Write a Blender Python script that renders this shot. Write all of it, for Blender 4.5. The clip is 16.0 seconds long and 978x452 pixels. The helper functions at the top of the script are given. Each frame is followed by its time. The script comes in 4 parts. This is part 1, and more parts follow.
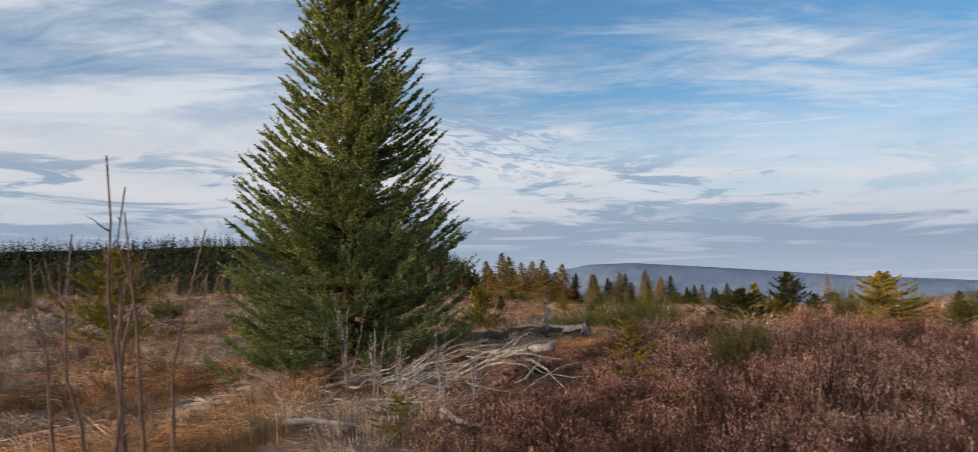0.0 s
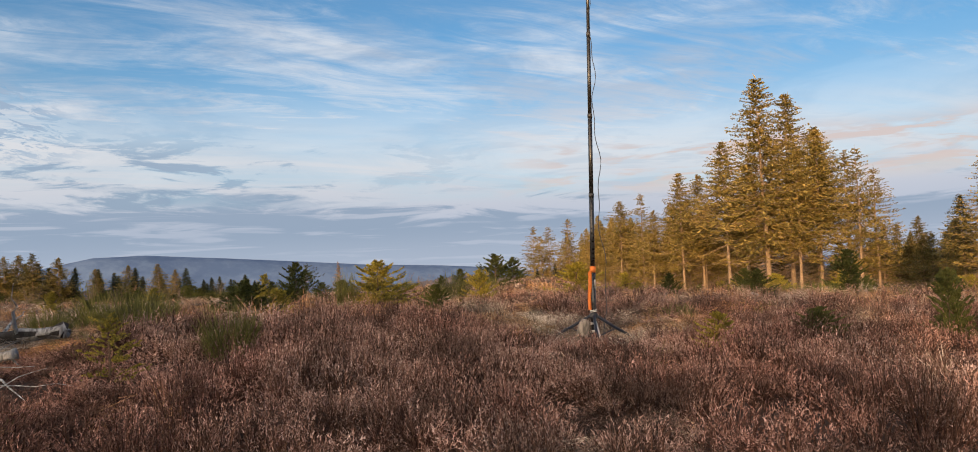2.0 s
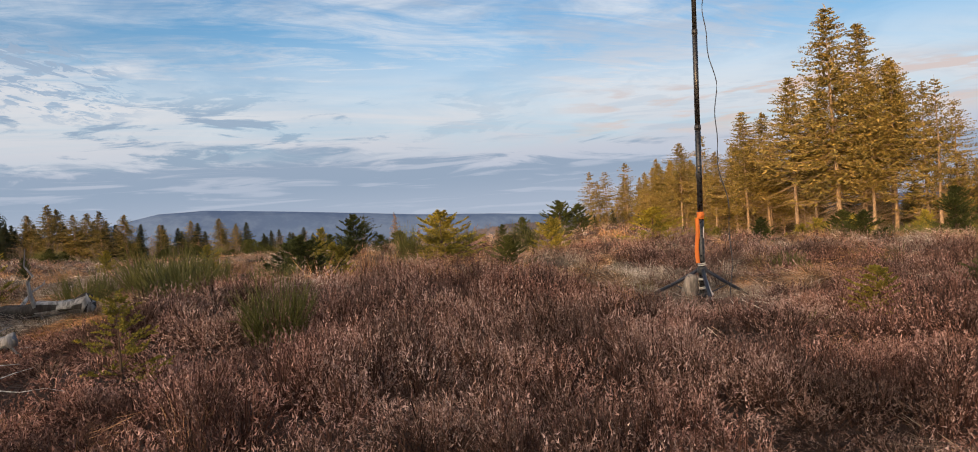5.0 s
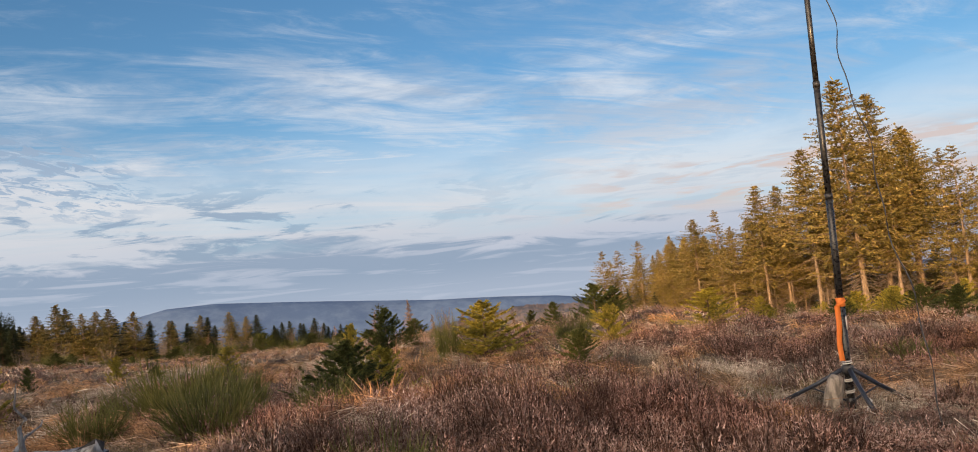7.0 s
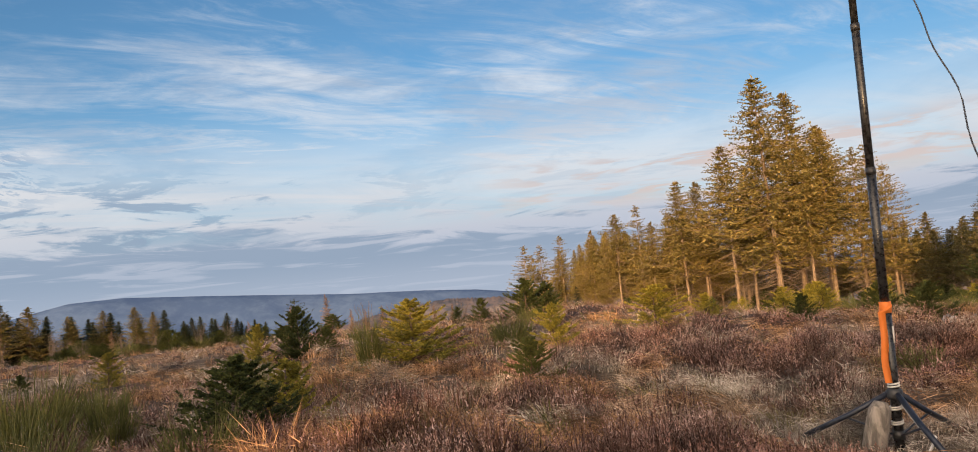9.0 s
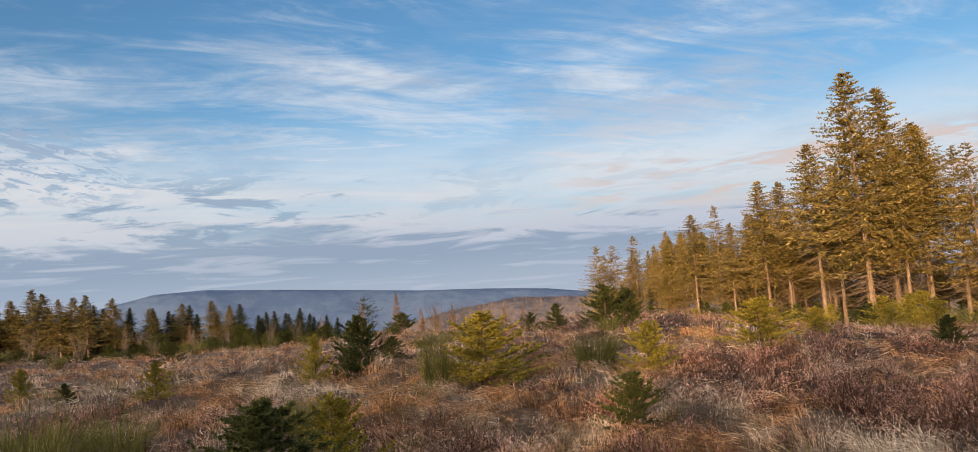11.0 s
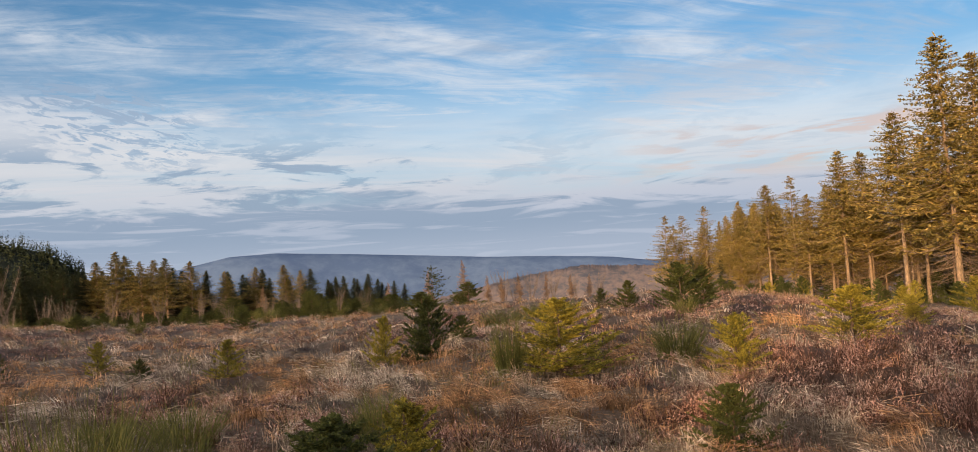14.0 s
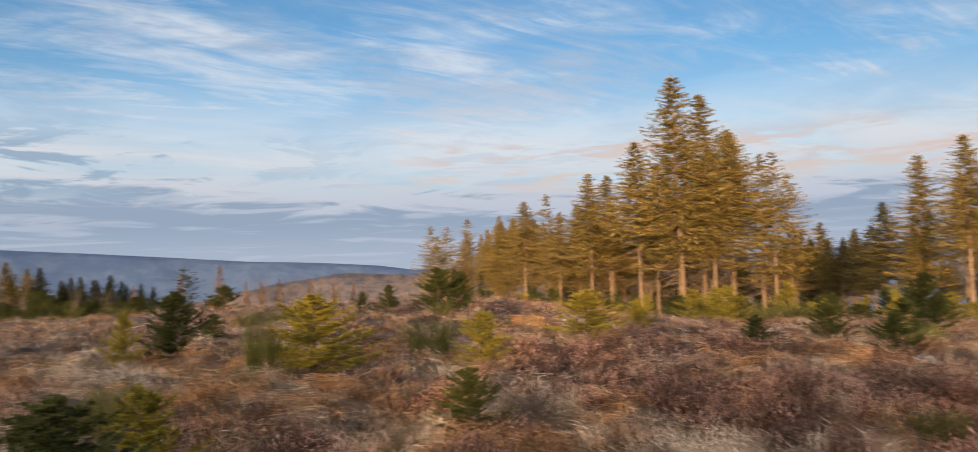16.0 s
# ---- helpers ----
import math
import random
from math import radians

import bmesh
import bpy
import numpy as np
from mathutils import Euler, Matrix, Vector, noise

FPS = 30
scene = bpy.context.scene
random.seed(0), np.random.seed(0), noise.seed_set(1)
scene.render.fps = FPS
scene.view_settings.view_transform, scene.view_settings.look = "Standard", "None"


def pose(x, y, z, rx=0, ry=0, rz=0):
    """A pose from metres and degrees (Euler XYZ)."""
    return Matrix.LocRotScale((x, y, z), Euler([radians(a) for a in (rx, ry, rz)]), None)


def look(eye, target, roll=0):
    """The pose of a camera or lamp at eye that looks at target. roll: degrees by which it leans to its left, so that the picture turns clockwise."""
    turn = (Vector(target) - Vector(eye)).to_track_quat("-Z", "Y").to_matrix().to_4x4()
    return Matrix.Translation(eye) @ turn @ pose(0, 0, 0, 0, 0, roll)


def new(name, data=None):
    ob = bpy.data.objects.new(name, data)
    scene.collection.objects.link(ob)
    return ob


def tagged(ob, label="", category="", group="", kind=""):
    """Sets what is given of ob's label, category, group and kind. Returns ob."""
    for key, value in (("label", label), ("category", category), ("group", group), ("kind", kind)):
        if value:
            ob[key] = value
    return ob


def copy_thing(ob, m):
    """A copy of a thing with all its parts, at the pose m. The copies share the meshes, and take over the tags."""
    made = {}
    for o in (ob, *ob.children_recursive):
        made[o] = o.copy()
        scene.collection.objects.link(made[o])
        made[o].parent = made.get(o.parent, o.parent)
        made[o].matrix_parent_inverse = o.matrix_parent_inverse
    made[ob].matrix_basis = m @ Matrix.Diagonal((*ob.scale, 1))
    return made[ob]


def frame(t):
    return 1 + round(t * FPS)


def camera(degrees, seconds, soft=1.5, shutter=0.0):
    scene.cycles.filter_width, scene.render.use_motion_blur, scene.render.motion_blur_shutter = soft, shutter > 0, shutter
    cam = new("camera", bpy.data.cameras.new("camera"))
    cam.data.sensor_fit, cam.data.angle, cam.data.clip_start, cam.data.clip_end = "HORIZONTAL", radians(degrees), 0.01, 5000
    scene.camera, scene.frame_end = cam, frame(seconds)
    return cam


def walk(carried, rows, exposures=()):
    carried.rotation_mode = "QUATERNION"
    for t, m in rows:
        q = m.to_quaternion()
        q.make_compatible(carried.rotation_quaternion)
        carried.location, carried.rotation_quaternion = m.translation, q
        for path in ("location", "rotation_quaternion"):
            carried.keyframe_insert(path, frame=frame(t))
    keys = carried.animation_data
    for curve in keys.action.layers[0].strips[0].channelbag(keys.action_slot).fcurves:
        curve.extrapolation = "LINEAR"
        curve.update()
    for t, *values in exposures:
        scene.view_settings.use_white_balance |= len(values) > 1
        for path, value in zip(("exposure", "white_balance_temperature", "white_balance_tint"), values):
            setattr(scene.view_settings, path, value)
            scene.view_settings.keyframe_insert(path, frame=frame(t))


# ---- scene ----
cam = camera(63.6, 16.0, soft=0.9, shutter=0.15)
PATH = [
    (0, (-0.457, -0.075, 1.7), (-1.365, 1.701, 1.847), -0.9),
    (0.5, (-0.348, -0.069, 1.688), (-0.847, 1.863, 1.815), -1.8),
    (1, (-0.275, -0.083, 1.701), (-0.383, 1.912, 1.802), -2.2),
    (1.5, (-0.185, -0.066, 1.722), (0.023, 1.922, 1.81), -2.6),
    (2, (-0.161, -0.084, 1.697), (0.076, 1.899, 1.787), -2.4),
    (2.5, (-0.142, 0.18, 1.623), (0.04, 2.171, 1.666), -0.4),
    (3, (-0.089, 0.575, 1.643), (0.068, 2.569, 1.658), -2.9),
    (3.5, (-0.214, 0.944, 1.694), (-0.067, 2.938, 1.653), -4.5),
    (6, (-0.749, 2.902, 1.811), (-0.713, 4.901, 1.789), -2.9),
    (6.5, (-1.064, 3.501, 1.933), (-1.055, 5.49, 2.144), -3.1),
    (7, (-1.397, 4.058, 1.997), (-1.304, 6.048, 2.173), -5.8),
    (7.5, (-1.614, 4.664, 2.05), (-1.346, 6.641, 2.188), -5.0),
    (8, (-1.591, 5.351, 2.08), (-1.279, 7.322, 2.214), -5.2),
    (10.5, (-1.394, 8.53, 2.277), (-1.185, 10.513, 2.431), -6.7),
    (11, (-1.433, 9.083, 2.405), (-1.319, 11.074, 2.558), -4.7),
    (11.5, (-1.634, 9.625, 2.497), (-1.555, 11.615, 2.683), -4.1),
    (12, (-1.659, 9.852, 2.645), (-1.629, 11.849, 2.755), -4.2),
    (12.5, (-1.64, 9.864, 2.792), (-1.675, 11.863, 2.791), -7.6),
    (13, (-1.606, 9.837, 2.87), (-1.656, 11.836, 2.917), -7.7),
    (13.5, (-1.592, 9.826, 2.843), (-1.642, 11.824, 2.917), -6.0),
    (14, (-1.593, 9.847, 2.794), (-1.651, 11.845, 2.876), -3.8),
    (14.5, (-1.599, 9.818, 2.778), (-1.688, 11.814, 2.862), -3.6),
    (15, (-1.604, 9.73, 2.755), (-1.738, 11.723, 2.844), -3.5),
    (15.5, (-1.581, 9.646, 2.669), (-1.68, 11.642, 2.761), -1.5),
    (16, (-1.48, 9.484, 2.567), (-0.959, 11.414, 2.642), -1.9),
]
walk(cam, [(t, look(eye, target, roll)) for t, eye, target, roll in PATH])

# ---------------------------------------------------------------- light
SUN_AZ, SUN_EL = 205.0, 8.0          # compass bearing (from +y, clockwise) and height of the low sun
sun_data = bpy.data.lights.new("sun", "SUN")
sun_data.energy, sun_data.angle, sun_data.color = 5.0, radians(0.6), (1.0, 0.61, 0.28)
sun = new("sun", sun_data)
_a, _e = radians(SUN_AZ), radians(SUN_EL)
TO_SUN = Vector((math.sin(_a) * math.cos(_e), math.cos(_a) * math.cos(_e), math.sin(_e)))
sun.matrix_world = look((0, 0, 60), Vector((0, 0, 60)) - TO_SUN)

scene.view_settings.exposure = 0.25

world = bpy.data.worlds.new("sky")
scene.world = world
world.use_nodes = True


class Nodes:
    """Short spelling for node trees."""

    def __init__(self, tree):
        self.tree = tree
        tree.nodes.clear()

    def add(self, kind, **ins):
        n = self.tree.nodes.new(kind)
        for key, value in ins.items():
            self.put(n, key, value)
        return n

    def put(self, n, key, value):
        sock = n.inputs[int(key[1:])] if key[0] == "i" and key[1:].isdigit() else n.inputs[key.replace("_", " ")]
        if isinstance(value, bpy.types.NodeSocket):
            self.tree.links.new(value, sock)
        else:
            sock.default_value = value

    def math(self, op, a, b=0.0, c=0.0, clamp=False):
        n = self.add("ShaderNodeMath")
        n.operation, n.use_clamp = op, clamp
        for k, v in zip(("i0", "i1", "i2"), (a, b, c)):
            self.put(n, k, v)
        return n.outputs[0]

    def band(self, v, a, b, lo=0.0, hi=1.0):
        n = self.add("ShaderNodeMapRange", i0=v, i1=a, i2=b, i3=lo, i4=hi)
        n.interpolation_type = "SMOOTHSTEP"
        return n.outputs[0]

    def noise(self, vec, scale, detail=4.0, rough=0.55, warp=0.0):
        n = self.add("ShaderNodeTexNoise", Scale=scale, Detail=detail, Roughness=rough, Distortion=warp)
        if vec is not None:
            self.put(n, "Vector", vec)
        return n.outputs[0]

    def ramp(self, fac, stops):
        n = self.add("ShaderNodeValToRGB", Fac=fac)
        els = n.color_ramp.elements
        while len(els) < len(stops):
            els.new(0.5)
        for el, (p, c) in zip(els, stops):
            el.position, el.color = p, (*c, 1)
        return n.outputs[0]

    def mix(self, fac, a, b, blend="MIX"):
        n = self.add("ShaderNodeMix")
        n.data_type, n.blend_type, n.clamp_factor = "RGBA", blend, True
        for k, v in (("i0", fac), ("i6", a), ("i7", b)):
            self.put(n, k, v if isinstance(v, (bpy.types.NodeSocket, float)) else (*v, 1))
        return n.outputs[2]

    def vec(self, x, y, z=0.0):
        n = self.add("ShaderNodeCombineXYZ", i0=x, i1=y, i2=z)
        return n.outputs[0]


def build_sky():
    N = Nodes(world.node_tree)
    d = N.add("ShaderNodeTexCoord").outputs["Generated"]
    sep = N.add("ShaderNodeSeparateXYZ", i0=d)
    x, y, z = sep.outputs
    az = N.math("MULTIPLY", N.math("ARCTAN2", x, y), 57.2958)
    el = N.math("MULTIPLY", N.math("ARCSINE", z), 57.2958)
    air = N.add("ShaderNodeTexSky")
    air.sky_type, air.sun_disc = "NISHITA", False
    air.sun_elevation, air.sun_rotation = radians(SUN_EL), radians(SUN_AZ)
    air.altitude, air.air_density, air.dust_density, air.ozone_density = 800.0, 1.0, 0.3, 2.5
    sky = air.outputs[0]
    # cirrus lies on a high plane and is drawn out into streaks
    zz = N.math("ADD", N.math("MAXIMUM", z, 0.0), 0.10)
    u, v = N.math("DIVIDE", x, zz), N.math("DIVIDE", y, zz)
    ur = N.math("ADD", N.math("MULTIPLY", u, 0.93), N.math("MULTIPLY", v, 0.36))
    vr = N.math("SUBTRACT", N.math("MULTIPLY", v, 0.93), N.math("MULTIPLY", u, 0.36))
    streak = N.noise(N.vec(N.math("MULTIPLY", ur, 0.42), N.math("MULTIPLY", vr, 1.05), 3.7), 1.15, 8.0, 0.62, 0.9)
    wisps = N.noise(N.vec(N.math("MULTIPLY", ur, 0.7), N.math("MULTIPLY", vr, 2.4), 9.1), 2.3, 9.0, 0.68, 1.6)
    broad = N.noise(N.vec(N.math("MULTIPLY", az, 0.04), N.math("MULTIPLY", el, 0.09), 1.3), 1.0, 3.0, 0.5, 0.5)
    veil = N.math("ADD", N.math("MULTIPLY", streak, 0.60), N.math("MULTIPLY", wisps, 0.40))
    bias = N.math("ADD", N.band(az, -14.0, -46.0, 0.0, 0.20), N.band(el, 24.0, 7.0, 0.0, 0.10))
    veil = N.math("ADD", veil, N.math("ADD", bias, N.math("MULTIPLY", N.math("SUBTRACT", broad, 0.5), 0.34)))
    cover = N.band(veil, 0.47, 0.75, 0.0, 0.86)
    shade = N.noise(N.vec(N.math("MULTIPLY", az, 0.06), N.math("MULTIPLY", el, 0.24), 5.0), 1.2, 6.0, 0.6, 0.6)
    white = N.mix(N.band(shade, 0.40, 0.62), (0.34, 0.42, 0.54), (0.62, 0.65, 0.70))
    # pale layer low down, opening towards the blue above
    low = N.mix(N.band(el, 2.0, 9.5), (0.41, 0.455, 0.55), (0.70, 0.66, 0.65))
    lowf = N.math("MULTIPLY", N.band(el, 15.0, 5.5, 0.0, 0.96), N.band(N.math("ADD", streak, N.math("MULTIPLY", broad, 0.4)), 0.50, 0.78, 0.74, 1.0))
    lowf = N.math("MAXIMUM", lowf, N.band(el, 7.5, 4.0, 0.0, 1.0))
    # slate bank above the hills with a ragged top and bright slits, and slate flakes over it
    flat = N.noise(N.vec(N.math("MULTIPLY", az, 0.085), N.math("MULTIPLY", el, 0.60), 2.0), 1.0, 8.0, 0.62, 0.8)
    edge = N.math("ADD", 4.9, N.band(az, -10.0, 6.0, 0.0, -1.2))
    bank = N.math("MULTIPLY", N.band(N.math("ADD", flat, N.math("MULTIPLY", N.math("SUBTRACT", el, edge), -0.11)), 0.47, 0.57), N.band(el, 0.0, 3.0, 0.45, 0.95))
    bank = N.math("MULTIPLY", bank, N.band(N.noise(N.vec(N.math("MULTIPLY", az, 0.10), N.math("MULTIPLY", el, 1.3), 8.0), 1.0, 5.0, 0.55, 0.8), 0.62, 0.50, 0.35, 1.0))
    flake_n = N.noise(N.vec(N.math("MULTIPLY", az, 0.13), N.math("MULTIPLY", el, 0.8), 7.0), 1.0, 7.0, 0.62, 0.8)
    flakes = N.math("MULTIPLY", N.band(flake_n, 0.51, 0.60, 0.0, 0.9), N.math("MULTIPLY", N.math("MULTIPLY", N.band(el, 10.5, 7.5), N.band(el, 3.5, 5.5)), N.band(az, 6.0, -16.0, 0.25, 1.0)))
    # mackerel patch: fine rows, broken up
    row_n = N.noise(N.vec(N.math("MULTIPLY", az, 0.62), N.math("ADD", N.math("MULTIPLY", el, 2.3), N.math("MULTIPLY", az, 0.42)), 6.0), 1.0, 6.0, 0.62, 1.0)
    spot = N.math("ADD", N.math("POWER", N.math("DIVIDE", N.math("ADD", az, 27.0), 7.0), 2.0), N.math("POWER", N.math("DIVIDE", N.math("ADD", N.math("SUBTRACT", el, 10.5), N.math("MULTIPLY", N.math("ADD", az, 27.0), 0.25)), 3.0), 2.0))
    ripples = N.math("MULTIPLY", N.band(row_n, 0.48, 0.575, 0.0, 0.85), N.band(spot, 1.3, 0.2))
    # rosy puffs over the wood
    puff = N.math("MULTIPLY", N.band(N.noise(N.vec(N.math("MULTIPLY", az, 0.10), N.math("MULTIPLY", el, 0.7), 4.4), 1.3, 6.0, 0.55, 0.4), 0.50, 0.60, 0.0, 0.9),
                  N.math("MULTIPLY", N.math("MULTIPLY", N.band(el, 4.0, 5.5), N.band(el, 9.0, 7.5)), N.band(az, 6.0, 14.0)))
    cloud = N.mix(lowf, white, low)
    cloud = N.mix(bank, cloud, (0.25, 0.32, 0.425))
    cloud = N.mix(flakes, cloud, (0.25, 0.32, 0.43))
    cloud = N.mix(ripples, cloud, (0.28, 0.36, 0.48))
    cloud = N.mix(puff, cloud, (0.60, 0.47, 0.43))
    # unseen cloud behind the walk, lit by the low sun, raised as warm fill
    toward = N.add("ShaderNodeVectorMath", i0=d, i1=tuple(TO_SUN))
    toward.operation = "DOT_PRODUCT"
    glow = N.math("POWER", N.band(toward.outputs[1], 0.05, 1.0, 0.0, 1.0), 1.5)
    cloud = N.mix(glow, cloud, (5.1, 3.9, 2.85))
    fac = N.math("MAXIMUM", N.math("MAXIMUM", cover, lowf), N.math("MAXIMUM", N.math("MAXIMUM", bank, flakes), N.math("MAXIMUM", ripples, puff)))
    tint = N.mix(1.0, sky, (0.82, 1.04, 1.13), "MULTIPLY")
    clear = N.add("ShaderNodeBackground", Color=tint, Strength=0.12).outputs[0]
    cloudy = N.add("ShaderNodeBackground", Color=cloud, Strength=1.0).outputs[0]
    mixed = N.add("ShaderNodeMixShader", i0=fac, i1=clear, i2=cloudy).outputs[0]
    N.add("ShaderNodeOutputWorld", Surface=mixed)


build_sky()


# ---------------------------------------------------------------- materials
def material(name, rough=0.8):
    m = bpy.data.materials.new(name)
    m.use_nodes = True
    N = Nodes(m.node_tree)
    bsdf = N.add("ShaderNodeBsdfPrincipled", Roughness=rough)
    N.add("ShaderNodeOutputMaterial", Surface=bsdf.outputs[0])
    return m, N, bsdf


def bumped(N, bsdf, height, strength=0.4, dist=0.02):
    b = N.add("ShaderNodeBump", Strength=strength, Distance=dist, Height=height)
    N.put(bsdf, "Normal", b.outputs[0])


def mat_islands(name, stops, rough=0.8, patch=0.5, tint=None, through_light=0.0, uneven=0.0):
    """Colour that varies from blade to blade, and in broader patches."""
    m, N, bsdf = material(name, rough)
    rnd = N.add("ShaderNodeNewGeometry").outputs["Random Per Island"]
    pos = N.add("ShaderNodeNewGeometry").outputs["Position"]
    pn = N.noise(pos, patch, 3.0, 0.55)
    fac = N.math("ADD", N.math("MULTIPLY", rnd, 0.75), N.math("MULTIPLY", N.math("SUBTRACT", pn, 0.37), 0.95), clamp=True)
    col = N.ramp(fac, stops)
    if uneven:
        lump = N.noise(pos, 1.3, 3.0, 0.6)
        col = N.mix(1.0, col, N.mix(N.band(lump, 0.40, 0.58), (1 - uneven,) * 3, (1 + 0.5 * uneven,) * 3), "MULTIPLY")
    if tint:
        col = N.mix(N.band(N.noise(pos, 0.45, 4.0, 0.6), 0.44, 0.56), col, tint, "MULTIPLY")
    N.put(bsdf, "Base_Color", col)
    N.put(bsdf, "Specular_IOR_Level", 0.25)
    if through_light:
        tr = N.add("ShaderNodeBsdfTranslucent", Color=col)
        mixed = N.add("ShaderNodeMixShader", i0=through_light, i1=bsdf.outputs[0], i2=tr.outputs[0])
        out = [n for n in m.node_tree.nodes if n.type == "OUTPUT_MATERIAL"][0]
        N.put(out, "Surface", mixed.outputs[0])
    return m


def mat_bark(name, a, b, scale=14.0, rough=0.9):
    m, N, bsdf = material(name, rough)
    pos = N.add("ShaderNodeTexCoord").outputs["Object"]
    mp = N.add("ShaderNodeMapping", Vector=pos)
    mp.inputs["Scale"].default_value = (1, 1, 0.22)
    n1 = N.noise(mp.outputs[0], scale, 6.0, 0.65, 0.6)
    n2 = N.noise(pos, scale * 0.12, 3.0, 0.5)
    col = N.mix(N.band(n1, 0.36, 0.66), a, b)
    col = N.mix(N.band(n2, 0.45, 0.7, 0.0, 0.6), col, tuple(0.55 * c for c in b))
    N.put(bsdf, "Base_Color", col)
    bumped(N, bsdf, n1, 0.7, 0.02)
    return m


M_NEEDLE = mat_islands("spruce needles", [(0.0, (0.03, 0.058, 0.026)), (0.45, (0.135, 0.20, 0.075)), (1.0, (0.40, 0.44, 0.16))], 0.5, 2.6, through_light=0.2)
# lighter variant of the dark spruce: sunlight is put into the needle colour
M_NEEDLE_Y = mat_islands("sunlit-yellow spruce needles", [(0.0, (0.045, 0.05, 0.012)), (0.5, (0.20, 0.18, 0.028)), (1.0, (0.52, 0.42, 0.06))], 0.7, 1.6, through_light=0.12)
M_NEEDLE_D = mat_islands("dark spruce needles", [(0.0, (0.014, 0.021, 0.007)), (0.5, (0.045, 0.06, 0.017)), (1.0, (0.14, 0.15, 0.04))], 0.8, 1.6, through_light=0.1)
M_FIR = mat_islands("fir foliage", [(0.0, (0.07, 0.062, 0.018)), (0.5, (0.225, 0.175, 0.046)), (1.0, (0.43, 0.30, 0.095))], 0.6, 0.25, through_light=0.16)
M_FIR_M = mat_islands("tree line and shaded fir foliage", [(0.0, (0.03, 0.036, 0.014)), (0.5, (0.12, 0.105, 0.03)), (1.0, (0.34, 0.24, 0.07))], 0.6, 0.12, through_light=0.1)
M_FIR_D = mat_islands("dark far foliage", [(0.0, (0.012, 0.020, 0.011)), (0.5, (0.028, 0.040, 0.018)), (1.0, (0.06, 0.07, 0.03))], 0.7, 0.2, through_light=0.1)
M_LARCH = mat_islands("rusty larch foliage", [(0.0, (0.13, 0.08, 0.05)), (0.5, (0.23, 0.15, 0.10)), (1.0, (0.33, 0.23, 0.16))], 0.7, 0.3, through_light=0.2)
M_BROOM = mat_islands("broom stems", [(0.0, (0.045, 0.055, 0.014)), (0.5, (0.115, 0.125, 0.032)), (1.0, (0.24, 0.22, 0.075))], 0.65, 1.2, through_light=0.15)
M_HEATHER = mat_islands("heather stems", [(0.0, (0.018, 0.010, 0.007)), (0.4, (0.06, 0.031, 0.022)), (0.75, (0.13, 0.07, 0.05)), (1.0, (0.21, 0.13, 0.10))], 0.85, 0.9, tint=(0.78, 0.66, 0.64), uneven=0.55)
M_FLORET = mat_islands("dry heather flowers", [(0.0, (0.10, 0.049, 0.036)), (0.4, (0.265, 0.165, 0.134)), (0.75, (0.47, 0.342, 0.30)), (1.0, (0.71, 0.58, 0.53))], 0.85, 0.9, tint=(0.82, 0.68, 0.64), through_light=0.08, uneven=0.6)
M_GRASS = mat_islands("bleached grass", [(0.0, (0.06, 0.042, 0.029)), (0.3, (0.225, 0.174, 0.13)), (0.6, (0.46, 0.39, 0.32)), (1.0, (0.80, 0.73, 0.63))], 0.75, 1.5, tint=(0.93, 0.62, 0.37), through_light=0.1, uneven=0.66)
M_TUFT = mat_islands("green moor grass", [(0.0, (0.04, 0.042, 0.014)), (0.5, (0.13, 0.125, 0.04)), (1.0, (0.30, 0.26, 0.10))], 0.7, 1.2, through_light=0.2)
M_BARK = mat_bark("conifer bark", (0.14, 0.10, 0.068), (0.36, 0.255, 0.165), 9.0)
M_BARK_D = mat_bark("dark twig bark", (0.05, 0.033, 0.022), (0.13, 0.085, 0.055), 30.0)
M_SCRUB = mat_bark("grey birch bark", (0.075, 0.06, 0.052), (0.19, 0.155, 0.135), 30.0)
M_SAPLING = mat_bark("sapling bark", (0.13, 0.075, 0.055), (0.27, 0.18, 0.14), 40.0, 0.7)
M_DEAD = mat_bark("weathered grey wood", (0.10, 0.104, 0.11), (0.46, 0.475, 0.495), 22.0)
M_CHAR = mat_bark("charred wood", (0.012, 0.011, 0.011), (0.06, 0.055, 0.052), 22.0)
M_POST = mat_bark("grey split wood", (0.12, 0.105, 0.09), (0.34, 0.295, 0.25), 18.0)


def mat_plain(name, col, rough, metal=0.0, wear=0.25):
    m, N, bsdf = material(name, rough)
    pos = N.add("ShaderNodeTexCoord").outputs["Object"]
    n = N.noise(pos, 22.0, 5.0, 0.6)
    N.put(bsdf, "Base_Color", N.mix(N.band(n, 0.4, 0.75, 0.0, wear), col, tuple(min(1, 0.35 * c + 0.12) for c in col)))
    N.put(bsdf, "Metallic", metal)
    N.put(bsdf, "Roughness", N.band(n, 0.3, 0.7, rough * 0.8, min(1.0, rough * 1.3)))
    return m


